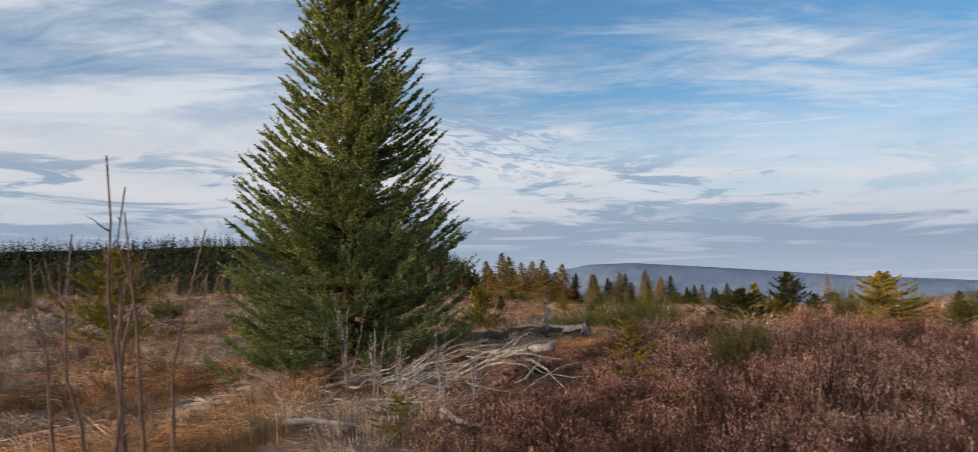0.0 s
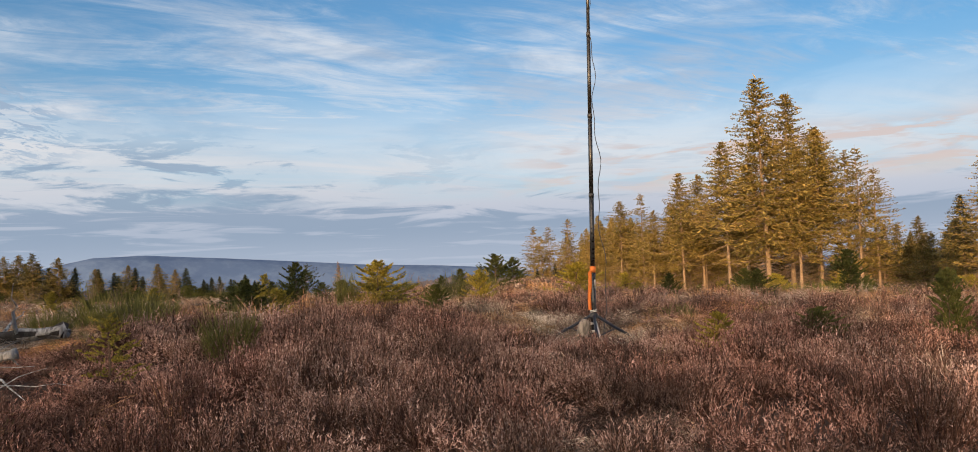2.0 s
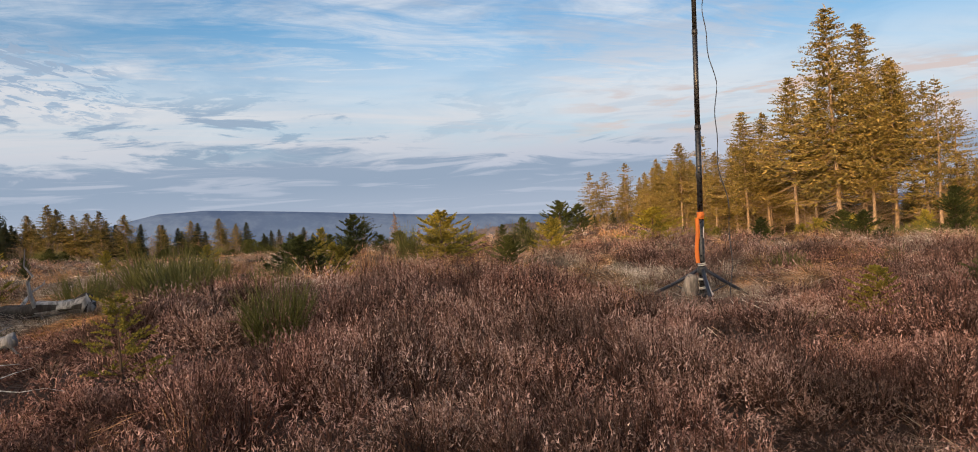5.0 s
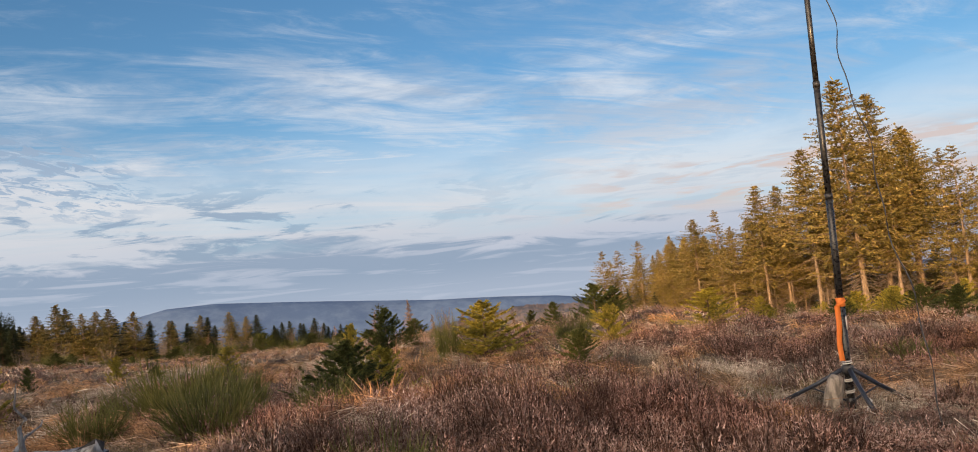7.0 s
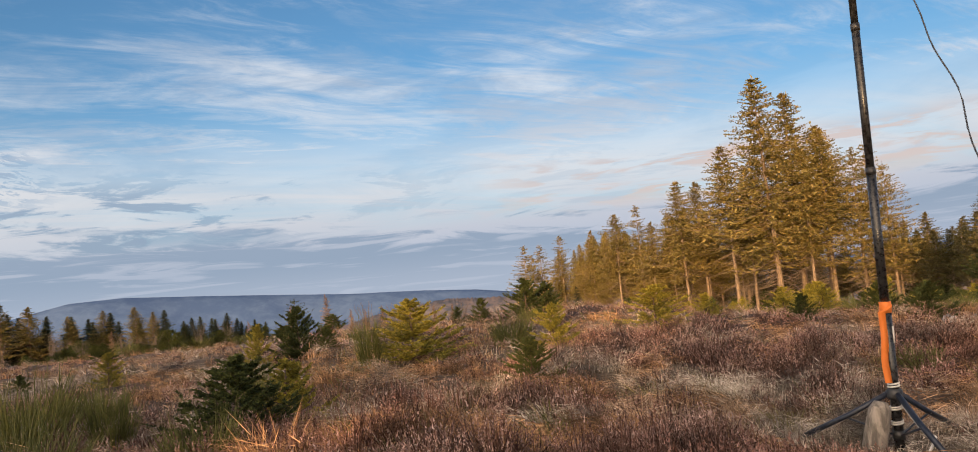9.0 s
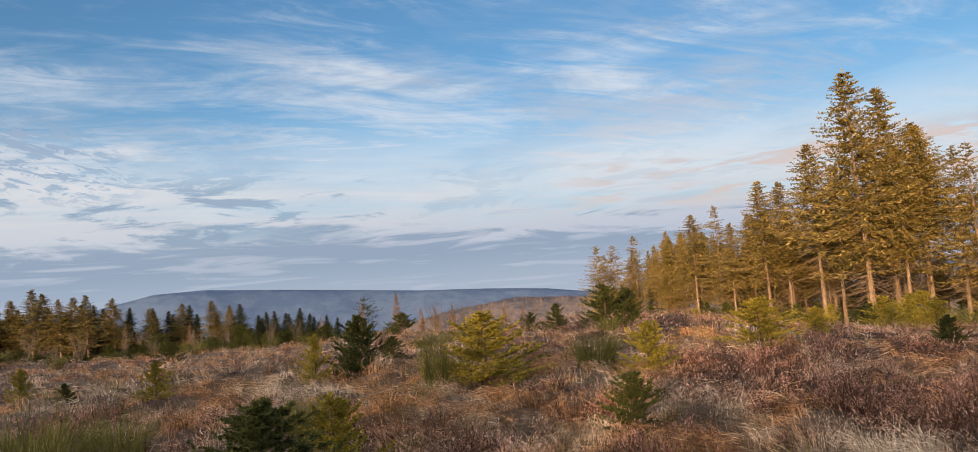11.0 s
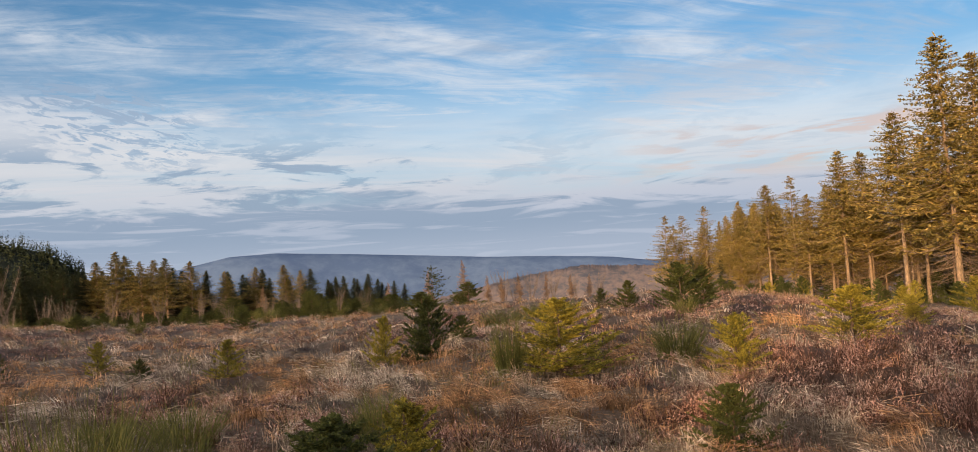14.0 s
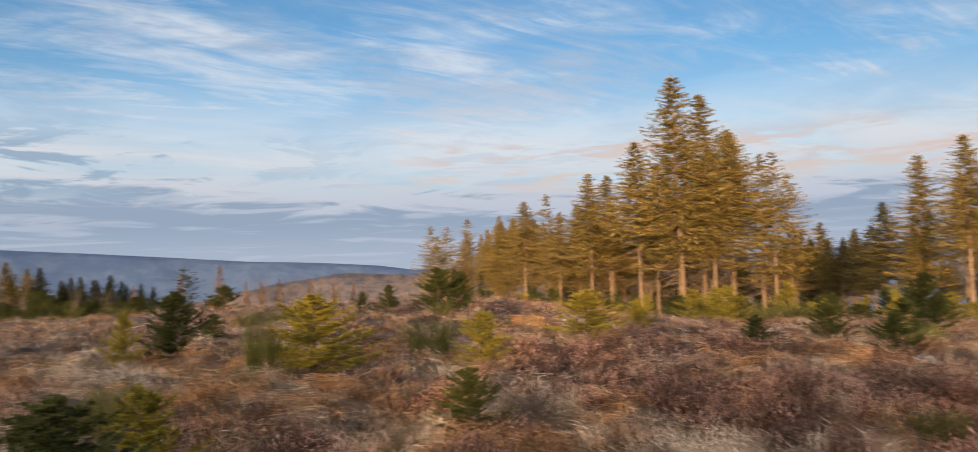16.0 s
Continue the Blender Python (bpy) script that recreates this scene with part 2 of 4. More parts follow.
M_MAST = mat_plain("black lacquered tube", (0.012, 0.012, 0.013), 0.28)
M_CLAMP = mat_plain("black cast clamp", (0.02, 0.02, 0.022), 0.45)
M_LEG = mat_plain("blue-black painted steel", (0.018, 0.024, 0.04), 0.35, 0.3)
M_STRAP = mat_plain("orange webbing", (0.66, 0.17, 0.018), 0.6, 0.0, 0.1)
M_ROPE = mat_plain("white cord", (0.62, 0.60, 0.56), 0.8, 0.0, 0.3)
M_CABLE = mat_plain("black cable", (0.03, 0.03, 0.035), 0.5)


def mat_ground():
    m, N, bsdf = material("heath soil and litter", 0.95)
    pos = N.add("ShaderNodeNewGeometry").outputs["Position"]
    mid = N.noise(pos, 0.9, 5.0, 0.6, 0.4)
    fine = N.noise(pos, 14.0, 6.0, 0.7)
    heath = N.ramp(N.math("ADD", N.math("MULTIPLY", mid, 0.6), N.math("MULTIPLY", fine, 0.4)),
                   [(0.30, (0.012, 0.008, 0.006)), (0.5, (0.036, 0.020, 0.015)), (0.68, (0.10, 0.062, 0.05))])
    straw = N.ramp(N.math("ADD", N.math("MULTIPLY", mid, 0.5), N.math("MULTIPLY", fine, 0.5)),
                   [(0.30, (0.018, 0.012, 0.008)), (0.5, (0.085, 0.063, 0.046)), (0.7, (0.245, 0.192, 0.143))])
    share = N.add("ShaderNodeAttribute")
    share.attribute_name = "grassy"
    col = N.mix(N.band(N.math("ADD", share.outputs["Fac"], N.math("MULTIPLY", N.math("SUBTRACT", mid, 0.5), 0.5)), 0.46, 0.56), heath, straw)
    # the valley floor far below is wooded and built up
    far = N.add("ShaderNodeSeparateXYZ", i0=pos).outputs[2]
    wood = N.mix(N.band(N.noise(pos, 0.006, 6.0, 0.6), 0.42, 0.60), (0.045, 0.055, 0.06), (0.16, 0.13, 0.11))
    col = N.mix(N.band(far, -14.0, -40.0), col, wood)
    N.put(bsdf, "Base_Color", col)
    bumped(N, bsdf, fine, 0.8, 0.05)
    return m


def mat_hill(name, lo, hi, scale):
    """A wooded slope far off; lo and hi take in any haze of the distance."""
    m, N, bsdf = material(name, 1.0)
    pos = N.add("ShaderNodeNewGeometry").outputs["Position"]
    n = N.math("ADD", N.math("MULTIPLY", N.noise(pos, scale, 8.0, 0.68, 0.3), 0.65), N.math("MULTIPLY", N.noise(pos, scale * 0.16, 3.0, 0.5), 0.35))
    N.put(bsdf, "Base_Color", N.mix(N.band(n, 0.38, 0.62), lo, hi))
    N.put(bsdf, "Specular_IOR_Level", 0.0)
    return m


M_GROUND = mat_ground()
# distance haze is mixed into the ridge's blue and the mid hill's lo
M_HILL_FAR = mat_hill("haze-blue wooded ridge", (0.058, 0.10, 0.205), (0.088, 0.138, 0.25), 0.012)
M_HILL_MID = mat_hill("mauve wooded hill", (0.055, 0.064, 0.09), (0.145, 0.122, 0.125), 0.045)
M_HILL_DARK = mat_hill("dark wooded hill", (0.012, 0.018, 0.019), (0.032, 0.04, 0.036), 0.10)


# ---------------------------------------------------------------- helpers for building
def sm(a, b, x):
    t = np.clip((x - a) / (b - a), 0, 1)
    return t * t * (3 - 2 * t)


def relief(x, y):
    """Hummocks of the heath: sums of turned sine waves, cheap and smooth."""
    h = 0.075 * np.sin(1.9 * x + 0.7 * y + 0.4) * np.sin(0.6 * x - 1.7 * y + 1.0)
    h = h + 0.040 * np.sin(3.1 * x - 2.2 * y + 2.0) * np.sin(2.6 * x + 2.9 * y + 0.2)
    return h + 0.06 * np.sin(0.55 * x + 0.35 * y) * np.sin(0.31 * x - 0.62 * y + 1.2)


def height(x, y):
    x, y = np.asarray(x, float), np.asarray(y, float)
    r, az = np.hypot(x, y - 8), np.degrees(np.arctan2(x, y - 8))
    h = 0.15 - 0.22 * np.exp(-((x - 3.3) ** 2 + (y - 13.6) ** 2) / 1.8) + 0.15 * sm(14, 22, y) + 0.72 * np.exp(-((x + 3) ** 2 + (y - 10.5) ** 2) / 32)
    front = sm(0, 30, az) * sm(150, 100, az)
    r0, k = 50 - 36 * front, 0.068 + 0.008 * front
    d = np.maximum(0, r - r0) * sm(115, 85, np.abs(az))
    h = h - k * d * d / (d + 8)
    h = h + 0.9 * sm(-15, -45, az) * sm(20, 60, r)
    h = h - 0.55 * sm(24, 46, r) * sm(110, 60, r) * sm(-40, -24, az) * sm(14, 0, az)
    far = np.maximum(0, r - 260)
    h = h - 0.16 * far * sm(0, 300, far) * sm(3200, 500, far)
    return h + relief(x, y) * sm(120, 40, r) * (1 + 0.9 * sm(16, 22, y))


def patches(x, y, s, k=0.0):
    """Smooth patchy field between 0 and 1."""
    v = np.sin(x * s + 1.3 * np.sin(y * s * 0.7 + k) + k) + np.sin(y * s * 1.1 + 1.5 * np.sin(x * s * 0.6 + 2 * k)) + 0.7 * np.sin((x + y) * s * 1.9 + 3 * k) + 0.5 * np.sin((x - y) * s * 3.1 + k)
    return 0.5 + v / 6.4


def grassy(x, y):
    """Share of grass against heather over the heath."""
    g = 0.62 * patches(x, y, 0.42, 1.0) + 0.38 * patches(x, y, 1.3, 4.0)
    g = g + 0.32 * sm(-2.6, -5.0, x + 0.12 * (y - 8)) * sm(24, 14, y) + 0.12 * sm(17, 24, y) * sm(4, -4, x)
    g = g + 0.10 * sm(15, 19, y) * sm(4.5, 0.5, x) * sm(40, 30, y)
    g = g + 0.14 * sm(20.5, 22, y) * sm(28, 24, y) * sm(4, 7, x)
    g = g - 0.09 * sm(1.5, 4.0, x) * sm(11.5, 14, y) * sm(24, 20, y)
    g = g + 0.26 * np.exp(-((x - 3.4) ** 2 + (y - 13.4) ** 2) / 2.6) + 0.52 * (patches(x, y, 2.1, 9.0) - 0.5) * sm(9, 15, y)
    g = g - 0.24 * sm(14.5, 10.5, y) * sm(-3.5, -1.5, x)
    return g


def gz(x, y):
    return float(height(x, y))


def raw(name, verts, faces, mats, index=None, smooth=False):
    """A mesh from arrays: verts (n,3), faces (m,3) or (m,4)."""
    verts, faces = np.asarray(verts, np.float32), np.asarray(faces, np.int32)
    me = bpy.data.meshes.new(name)
    k = faces.shape[1]
    me.vertices.add(len(verts)), me.loops.add(faces.size), me.polygons.add(len(faces))
    me.vertices.foreach_set("co", verts.ravel())
    me.loops.foreach_set("vertex_index", faces.ravel())
    me.polygons.foreach_set("loop_start", np.arange(0, faces.size, k, dtype=np.int32))
    for m in mats if isinstance(mats, (list, tuple)) else [mats]:
        me.materials.append(m)
    if index is not None:
        me.polygons.foreach_set("material_index", np.asarray(index, np.int32))
    if smooth:
        me.polygons.foreach_set("use_smooth", np.ones(len(faces), bool))
    me.update(calc_edges=True)
    me.validate()
    return me


def part(name, me, parent, label=""):
    ob = new(name, me)
    ob.parent = parent
    return tagged(ob, label)


def unit(v):
    return v / np.maximum(np.linalg.norm(v, axis=-1, keepdims=True), 1e-9)


def tube_arrays(points, radii, sides=8):
    """A tapered tube along points: verts, quads."""
    pts, radii = np.asarray(points, float), np.asarray(radii, float)
    tan = unit(np.gradient(pts, axis=0))
    side = unit(np.cross(tan, np.where(np.abs(tan[:, 2:3]) > 0.9, (1.0, 0, 0), (0, 0, 1.0))))
    up = np.cross(side, tan)
    a = np.linspace(0, 2 * np.pi, sides, endpoint=False)
    ring = np.cos(a)[None, :, None] * side[:, None] + np.sin(a)[None, :, None] * up[:, None]
    verts = (pts[:, None] + ring * radii[:, None, None]).reshape(-1, 3)
    i, j = np.meshgrid(np.arange(len(pts) - 1), np.arange(sides), indexing="ij")
    b = i * sides
    n = (j + 1) % sides
    quads = np.stack([b + j, b + n, b + sides + n, b + sides + j], -1).reshape(-1, 4)
    return verts, quads


def merge(pieces):
    vs, fs, n = [], [], 0
    for v, f in pieces:
        vs.append(np.asarray(v)), fs.append(np.asarray(f) + n)
        n += len(v)
    return np.concatenate(vs), np.concatenate(fs)


def tube(name, points, radii, mat, sides=8):
    """A closed tube: the ends are drawn in to a point."""
    pts = np.asarray(points, float)
    rad = np.asarray(radii, float) * np.ones(len(pts))
    pts = np.concatenate([pts[:1], pts, pts[-1:]])
    pts[0] -= (pts[2] - pts[1]) * 1e-3
    pts[-1] += (pts[-2] - pts[-3]) * 1e-3
    rad = np.r_[1e-4, rad, 1e-4]
    v, f = tube_arrays(pts, rad, sides)
    return raw(name, v, f, mat, smooth=True)


def needles(rng, p, d, length, count, nlen, width, splay=0.75):
    """Bottle-brush shoots: p, d, length for each shoot; returns verts and triangles."""
    n = len(p)
    p, d, L = np.repeat(p, count, 0), np.repeat(d, count, 0), np.repeat(length, count)
    s = rng.random(n * count) ** 0.9
    ref = unit(np.cross(d, rng.normal(size=(n * count, 3))))
    way = unit(d * rng.uniform(0.55, 1.0, (n * count, 1)) + ref * splay)
    base = p + d * (s * L)[:, None]
    nl = nlen * rng.uniform(0.7, 1.2, n * count) * (1.1 - 0.5 * s)
    side = unit(np.cross(way, rng.normal(size=way.shape))) * (width * 0.5)
    v = np.stack([base - side, base + side, base + way * nl[:, None]], 1).reshape(-1, 3)
    return v, np.arange(len(v)).reshape(-1, 3)


def sprays(rng, p, d, length, width):
    """Flat pointed twigs for trees far off: two triangles each."""
    n = len(p)
    d = unit(d + rng.normal(0, 0.38, (n, 3)) - (0, 0, 0.12))
    p = p + (rng.normal(0, 0.22, (n, 3)) - (0, 0, 0.15)) * length[:, None]
    side = unit(np.cross(d, rng.normal(size=(n, 3)) * 0.6 + (0, 0, 1))) * (width * rng.uniform(0.6, 1.2, n))[:, None]
    L = length[:, None] * d
    v = np.stack([p, p + L * 0.45 + side, p + L, p + L * 0.5 - side], 1).reshape(-1, 3)
    b = np.arange(n)[:, None] * 4
    f = np.concatenate([b + (0, 1, 2), b + (0, 2, 3)], 0)
    return v, f


def conifer(name, seed, h, radius, mats, clear=0.0, whorl=0.25, per=6, shoots=10, shoot=0.22, fine=None, droop=0.25, rise=0.35,
            thin=1.0, full=1.0, trunk=None, shape=0.85, sides=7, ragged=0.25, dead=0, skirt=0.55, airy=0.0, belly=0.14, sparse=1.0):
    """A conifer of height h on an Empty: tapered trunk, boughs in whorls, and a crown of twigs or of single needles (fine)."""
    rng = np.random.default_rng(seed)
    root = new(name)
    tr = trunk or h * 0.016
    zs = np.linspace(0, h, 9)
    wob = np.cumsum(rng.normal(0, 0.004 * h, (9, 2)), 0) * np.linspace(0, 1, 9)[:, None]
    spine = np.c_[wob, zs]
    pieces = [tube_arrays(np.r_[[[0, 0, -0.25]], spine], np.r_[tr * 1.35, tr * (1 - 0.97 * (zs / h) ** 0.9)], sides)]
    P, D, L = [], [], []
    z = clear * h
    while z < h * 0.985:
        frac = (z - clear * h) / (h * (1 - clear))
        reach0 = radius * ((1 - frac) ** shape) * (skirt + (1 - skirt) * sm(0.0, belly, frac)) + 0.02 * h * (1 - frac) + 0.004 * h
        for k in range(per):
            if rng.random() > thin * (1 - airy * frac) * (sparse + (1 - sparse) * sm(0.0, 0.3, frac)):
                continue
            a = rng.uniform(0, 2 * math.pi)
            reach = reach0 * rng.uniform(1 - ragged * 1.6, 1 + ragged * 0.7)
            out = np.array([math.cos(a), math.sin(a), 0])
            x0 = np.array([np.interp(z, zs, spine[:, 0]), np.interp(z, zs, spine[:, 1]), z + rng.uniform(-0.4, 0.4) * whorl])
            t = np.linspace(0, 1, 6)
            lift = (rise * (0.25 + frac)) * t - droop * (1 - frac) * np.sin(t * 2.2) + 0.30 * rise * t ** 3
            line = x0 + out * (reach * t)[:, None] + np.array([0, 0, 1]) * (reach * lift)[:, None]
            pieces.append(tube_arrays(line, np.maximum(0.0015, tr * 0.22 * (1 - frac * 0.6) * (1 - 0.92 * t) * reach / radius), 3))
            m = max(3, int(shoots * (0.35 + 0.65 * reach / radius) * full))
            s = 1 - rng.random(m) ** 1.3 * 0.88
            s[0] = 1.0
            q = np.stack([np.interp(s, t, line[:, c]) for c in range(3)], 1)
            tang = unit(line[-1] - line[2])
            cross = np.array([-out[1], out[0], 0])
            sgn = np.where(rng.random(m) < 0.5, -1.0, 1.0)
            fan = rng.uniform(0.35, 1.1, m) * (s < 0.995)
            d = unit(tang * 1.0 + cross * (sgn * fan)[:, None] + np.c_[np.zeros((m, 2)), rng.normal(0.12 * rise / 0.35, 0.22, m)])
            P.append(q), D.append(d), L.append(shoot * (0.45 + 0.75 * rng.random(m)) * (0.5 + 0.7 * (1 - s) + 0.3 * (s > 0.99)) * (0.24 + 0.94 * (1 - frac)))
        z += whorl * rng.uniform(0.75, 1.25) * (1 - 0.35 * frac)
    # bare dead boughs below the crown
    for k in range(int(dead)):
        zb = clear * h * rng.uniform(0.35, 1.35)
        a, L0 = rng.uniform(0, 6.283), radius * rng.uniform(0.25, 0.85)
        t = np.linspace(0, 1, 5)
        x0 = np.array([np.interp(zb, zs, spine[:, 0]), np.interp(zb, zs, spine[:, 1]), zb])
        line = x0 + np.array([math.cos(a), math.sin(a), 0]) * (L0 * t)[:, None] - np.array([0, 0, 1]) * (L0 * (rng.uniform(0.3, 0.75) * t ** 1.3 - 0.35 * t ** 3))[:, None]
        pieces.append(tube_arrays(line, tr * 0.12 * (1 - 0.85 * t), 3))
    # leader
    P.append(spine[-1:] - (0, 0, shoot)), D.append(np.array([[0, 0, 1.0]])), L.append(np.array([shoot * 1.2]))
    P, D, L = np.concatenate(P), np.concatenate(D), np.concatenate(L)
    tv, tf = merge(pieces)
    part("trunk", raw("trunk", tv, tf, mats[1], smooth=True), root)
    v, f = needles(rng, P, D, L, *fine) if fine else sprays(rng, P, D, L, 0.085 * shoot + 0.025)
    part("crown", raw("crown", v, f, mats[0]), root)
    return root


def at(ob, x, y, turn=0.0, scale=1.0, wide=None, sink=0.0, tilt=(0.0, 0.0)):
    return Matrix.LocRotScale((x, y, gz(x, y) - sink), Euler((tilt[0], tilt[1], turn)), (wide or scale, wide or scale, scale))


class Stock:
    """A few grown specimens of a kind: the first use of each takes the specimen itself, later ones are copies."""

    def __init__(self, *makers):
        self.makers, self.made, self.n = makers, {}, 0

    def plant(self, x, y, scale, wide, label, category, group="", which=None, turn=None, sink=0.03):
        k = (self.n if which is None else which) % len(self.makers)
        self.n += 1
        turn = (self.n * 2.4) % 6.28 if turn is None else turn
        m = at(None, x, y, turn, scale, wide, sink)
        if k in self.made:
            ob = copy_thing(self.made[k], m)
        else:
            ob = self.made[k] = self.makers[k]()
        ob.matrix_basis = m
        return tagged(ob, label, category, group)


# ---------------------------------------------------------------- ground and distance
def build_ground():
    """One sheet, fine near the walk and coarse towards the horizon."""
    rad = np.r_[np.linspace(0.25, 30, 120), np.geomspace(30.6, 4900, 90)]
    ang = np.radians(np.linspace(0, 360, 288, endpoint=False))
    X = np.outer(rad, np.sin(ang)).ravel()
    Y = np.outer(rad, np.cos(ang)).ravel() + 10
    v = np.c_[X, Y, height(X, Y)]
    i, j = np.meshgrid(np.arange(len(rad) - 1), np.arange(288), indexing="ij")
    n = (j + 1) % 288
    f = np.stack([i * 288 + j, (i + 1) * 288 + j, (i + 1) * 288 + n, i * 288 + n], -1).reshape(-1, 4)
    me = raw("ground", v, f, M_GROUND, smooth=True)
    share = me.attributes.new("grassy", "FLOAT", "POINT")
    share.data.foreach_set("value", grassy(X, Y).astype(np.float32))
    bm = bmesh.new()
    bm.from_mesh(me)
    bm.verts.ensure_lookup_table()
    bm.faces.new([bm.verts[k] for k in range(288)])
    bmesh.ops.recalc_face_normals(bm, faces=bm.faces[:])
    bm.to_mesh(me), bm.free()
    tagged(new("ground", me), "hummocky heath ground of brown litter and straw", "ground", kind="structure")


build_ground()


def ridge(name, dist, az0, az1, top, base, depth, mat, label, rough=1.0, n=260, seed=1, teeth=0.0):
    """A long wooded hill: a front slope, a rounded top and a back slope, with top(az) in degrees of height."""
    rng = np.random.default_rng(seed)
    az = np.linspace(az0, az1, n)
    el = np.interp(az, [a for a, _ in top], [e for _, e in top])
    k = np.cumsum(rng.normal(0, 1, n))
    k -= np.linspace(k[0], k[-1], n)
    el = el + 0.012 * rough * k / max(1, np.abs(k).max()) * 6
    crest = np.tan(np.radians(el)) * dist + 2.0
    prof = np.array([(-1.0, 0.0), (-0.7, 0.22), (-0.45, 0.5), (-0.22, 0.8), (-0.08, 0.95), (0.0, 1.0), (0.25, 0.97), (0.7, 0.5), (1.0, 0.0)])
    rows = []
    for t, s in prof:
        wav = 0.06 * np.sin(np.radians(az) * 40 + t * 7 + seed) * (s * (1 - s) * 4)
        rr = dist + t * depth
        zz = base + (crest - base) * np.clip(s + wav, 0, 1) + teeth * rng.random(n) * (s == 1)
        rows.append(np.c_[np.sin(np.radians(az)) * rr, np.cos(np.radians(az)) * rr + 8, zz])
    v = np.concatenate(rows)
    i, j = np.meshgrid(np.arange(len(prof) - 1), np.arange(n - 1), indexing="ij")
    f = np.stack([i * n + j, i * n + j + 1, (i + 1) * n + j + 1, (i + 1) * n + j], -1).reshape(-1, 4)
    tagged(new(name, raw(name, v, f, mat, smooth=True)), label, "hill", kind="structure")


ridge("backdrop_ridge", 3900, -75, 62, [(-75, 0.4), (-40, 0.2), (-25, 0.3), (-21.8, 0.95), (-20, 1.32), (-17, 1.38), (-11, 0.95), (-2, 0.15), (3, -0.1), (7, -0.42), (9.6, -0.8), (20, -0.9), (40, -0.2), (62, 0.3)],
      -420, 800, M_HILL_FAR, "long flat-topped haze-blue wooded ridge across the valley", 0.6, seed=3)
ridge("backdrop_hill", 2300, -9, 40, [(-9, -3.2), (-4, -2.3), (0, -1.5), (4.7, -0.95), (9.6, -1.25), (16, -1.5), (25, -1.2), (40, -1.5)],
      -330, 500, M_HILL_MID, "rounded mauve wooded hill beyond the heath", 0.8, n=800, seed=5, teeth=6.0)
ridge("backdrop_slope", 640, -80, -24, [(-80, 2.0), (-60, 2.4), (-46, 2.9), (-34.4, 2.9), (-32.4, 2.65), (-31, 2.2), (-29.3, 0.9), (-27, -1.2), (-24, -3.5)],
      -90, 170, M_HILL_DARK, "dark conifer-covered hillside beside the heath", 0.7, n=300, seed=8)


# ---------------------------------------------------------------- conifers
def small(seed, mats, **kw):
    args = dict(h=1.0, radius=0.47, whorl=0.085, per=7, shoots=16, shoot=0.19, fine=(28, 0.038, 0.0125), rise=0.55, droop=0.06, trunk=0.022, shape=0.80, ragged=0.42, skirt=0.75)
    args.update(kw)
    return lambda: conifer("young_spruce", seed, mats=mats, **args)


DARK = Stock(*[small(s, (M_NEEDLE_D, M_BARK_D)) for s in (11, 12, 13)])
# same young spruce as DARK, in the needle colour that carries sunlight
GOLD = Stock(*[small(s, (M_NEEDLE_Y, M_BARK_D), per=7, thin=0.9) for s in (21, 22, 23)])
SPRIG = Stock(small(31, (M_NEEDLE_Y, M_BARK_D), per=6, thin=0.8, whorl=0.15, shoots=12, droop=0.05, rise=0.3, shape=0.5))

# x, y, height, width of the dark young spruces
for x, y, h, w in [(-3.78, 29.2, 1.6, 1.5), (0.75, 18.9, 0.78, 0.95), (-10.8, 28.7, 0.5, 0.6), (-15.7, 30.8, 0.8, 0.55), (-3.3, 33.8, 0.7, 1.0),
                   (5.24, 43.1, 1.9, 2.2), (6.4, 44.0, 1.5, 1.6), (3.6, 47.1, 1.35, 1.3), (2.65, 49.6, 1.0, 0.95), (12.2, 27.0, 1.1, 1.3), (17.6, 29.4, 1.65, 1.6),
                   (11.0, 23.3, 0.9, 1.15), (8.63, 24.8, 0.73, 0.85), (8.42, 11.4, 1.05, 0.75), (6.52, 11.9, 0.5, 0.85), (-3.3, 16.6, 1.15, 1.7)]:
    DARK.plant(x, y, h * 1.04, w * 1.12, "dark green young spruce growing in the heather", "conifer", "young spruces on the heath")
for x, y, h, w in [(-0.78, 26.2, 1.45, 2.0), (2.43, 24.8, 1.05, 1.0), (6.74, 30.0, 1.3, 1.95), (9.35, 32.2, 0.74, 0.8), (-12.6, 30.2, 0.82, 0.58), (-8.6, 28.6, 0.86, 0.75),
                   (-4.8, 28.6, 1.15, 0.7), (22.1, 46.6, 1.5, 1.66), (39.0, 65.9, 2.8, 2.6), (10.7, 34.8, 0.7, 0.76), (19.3, 45.6, 1.3, 1.3), (4.35, 10.7, 0.5, 0.6),
                   (-2.93, 18.7, 1.05, 1.0), (-11.6, 21.1, 1.4, 1.15), (31, 62, 2.4, 2.6), (27, 60, 2.0, 2.4), (35, 70, 2.6, 3.0)]:
    GOLD.plant(x, y, h * 1.04, w * 1.35, "young spruce with sunlit-yellow needles among heather and grass", "conifer", "young spruces on the heath")
SPRIG.plant(-2.78, 7.5, 0.62, 0.62, "sparse yellowing little spruce with a bare stem", "conifer", "young spruces on the heath")
SPRIG.plant(-4.0, 5.25, 0.40, 0.55, "tiny bright green spruce seedling in the grass", "conifer", "young spruces on the heath")

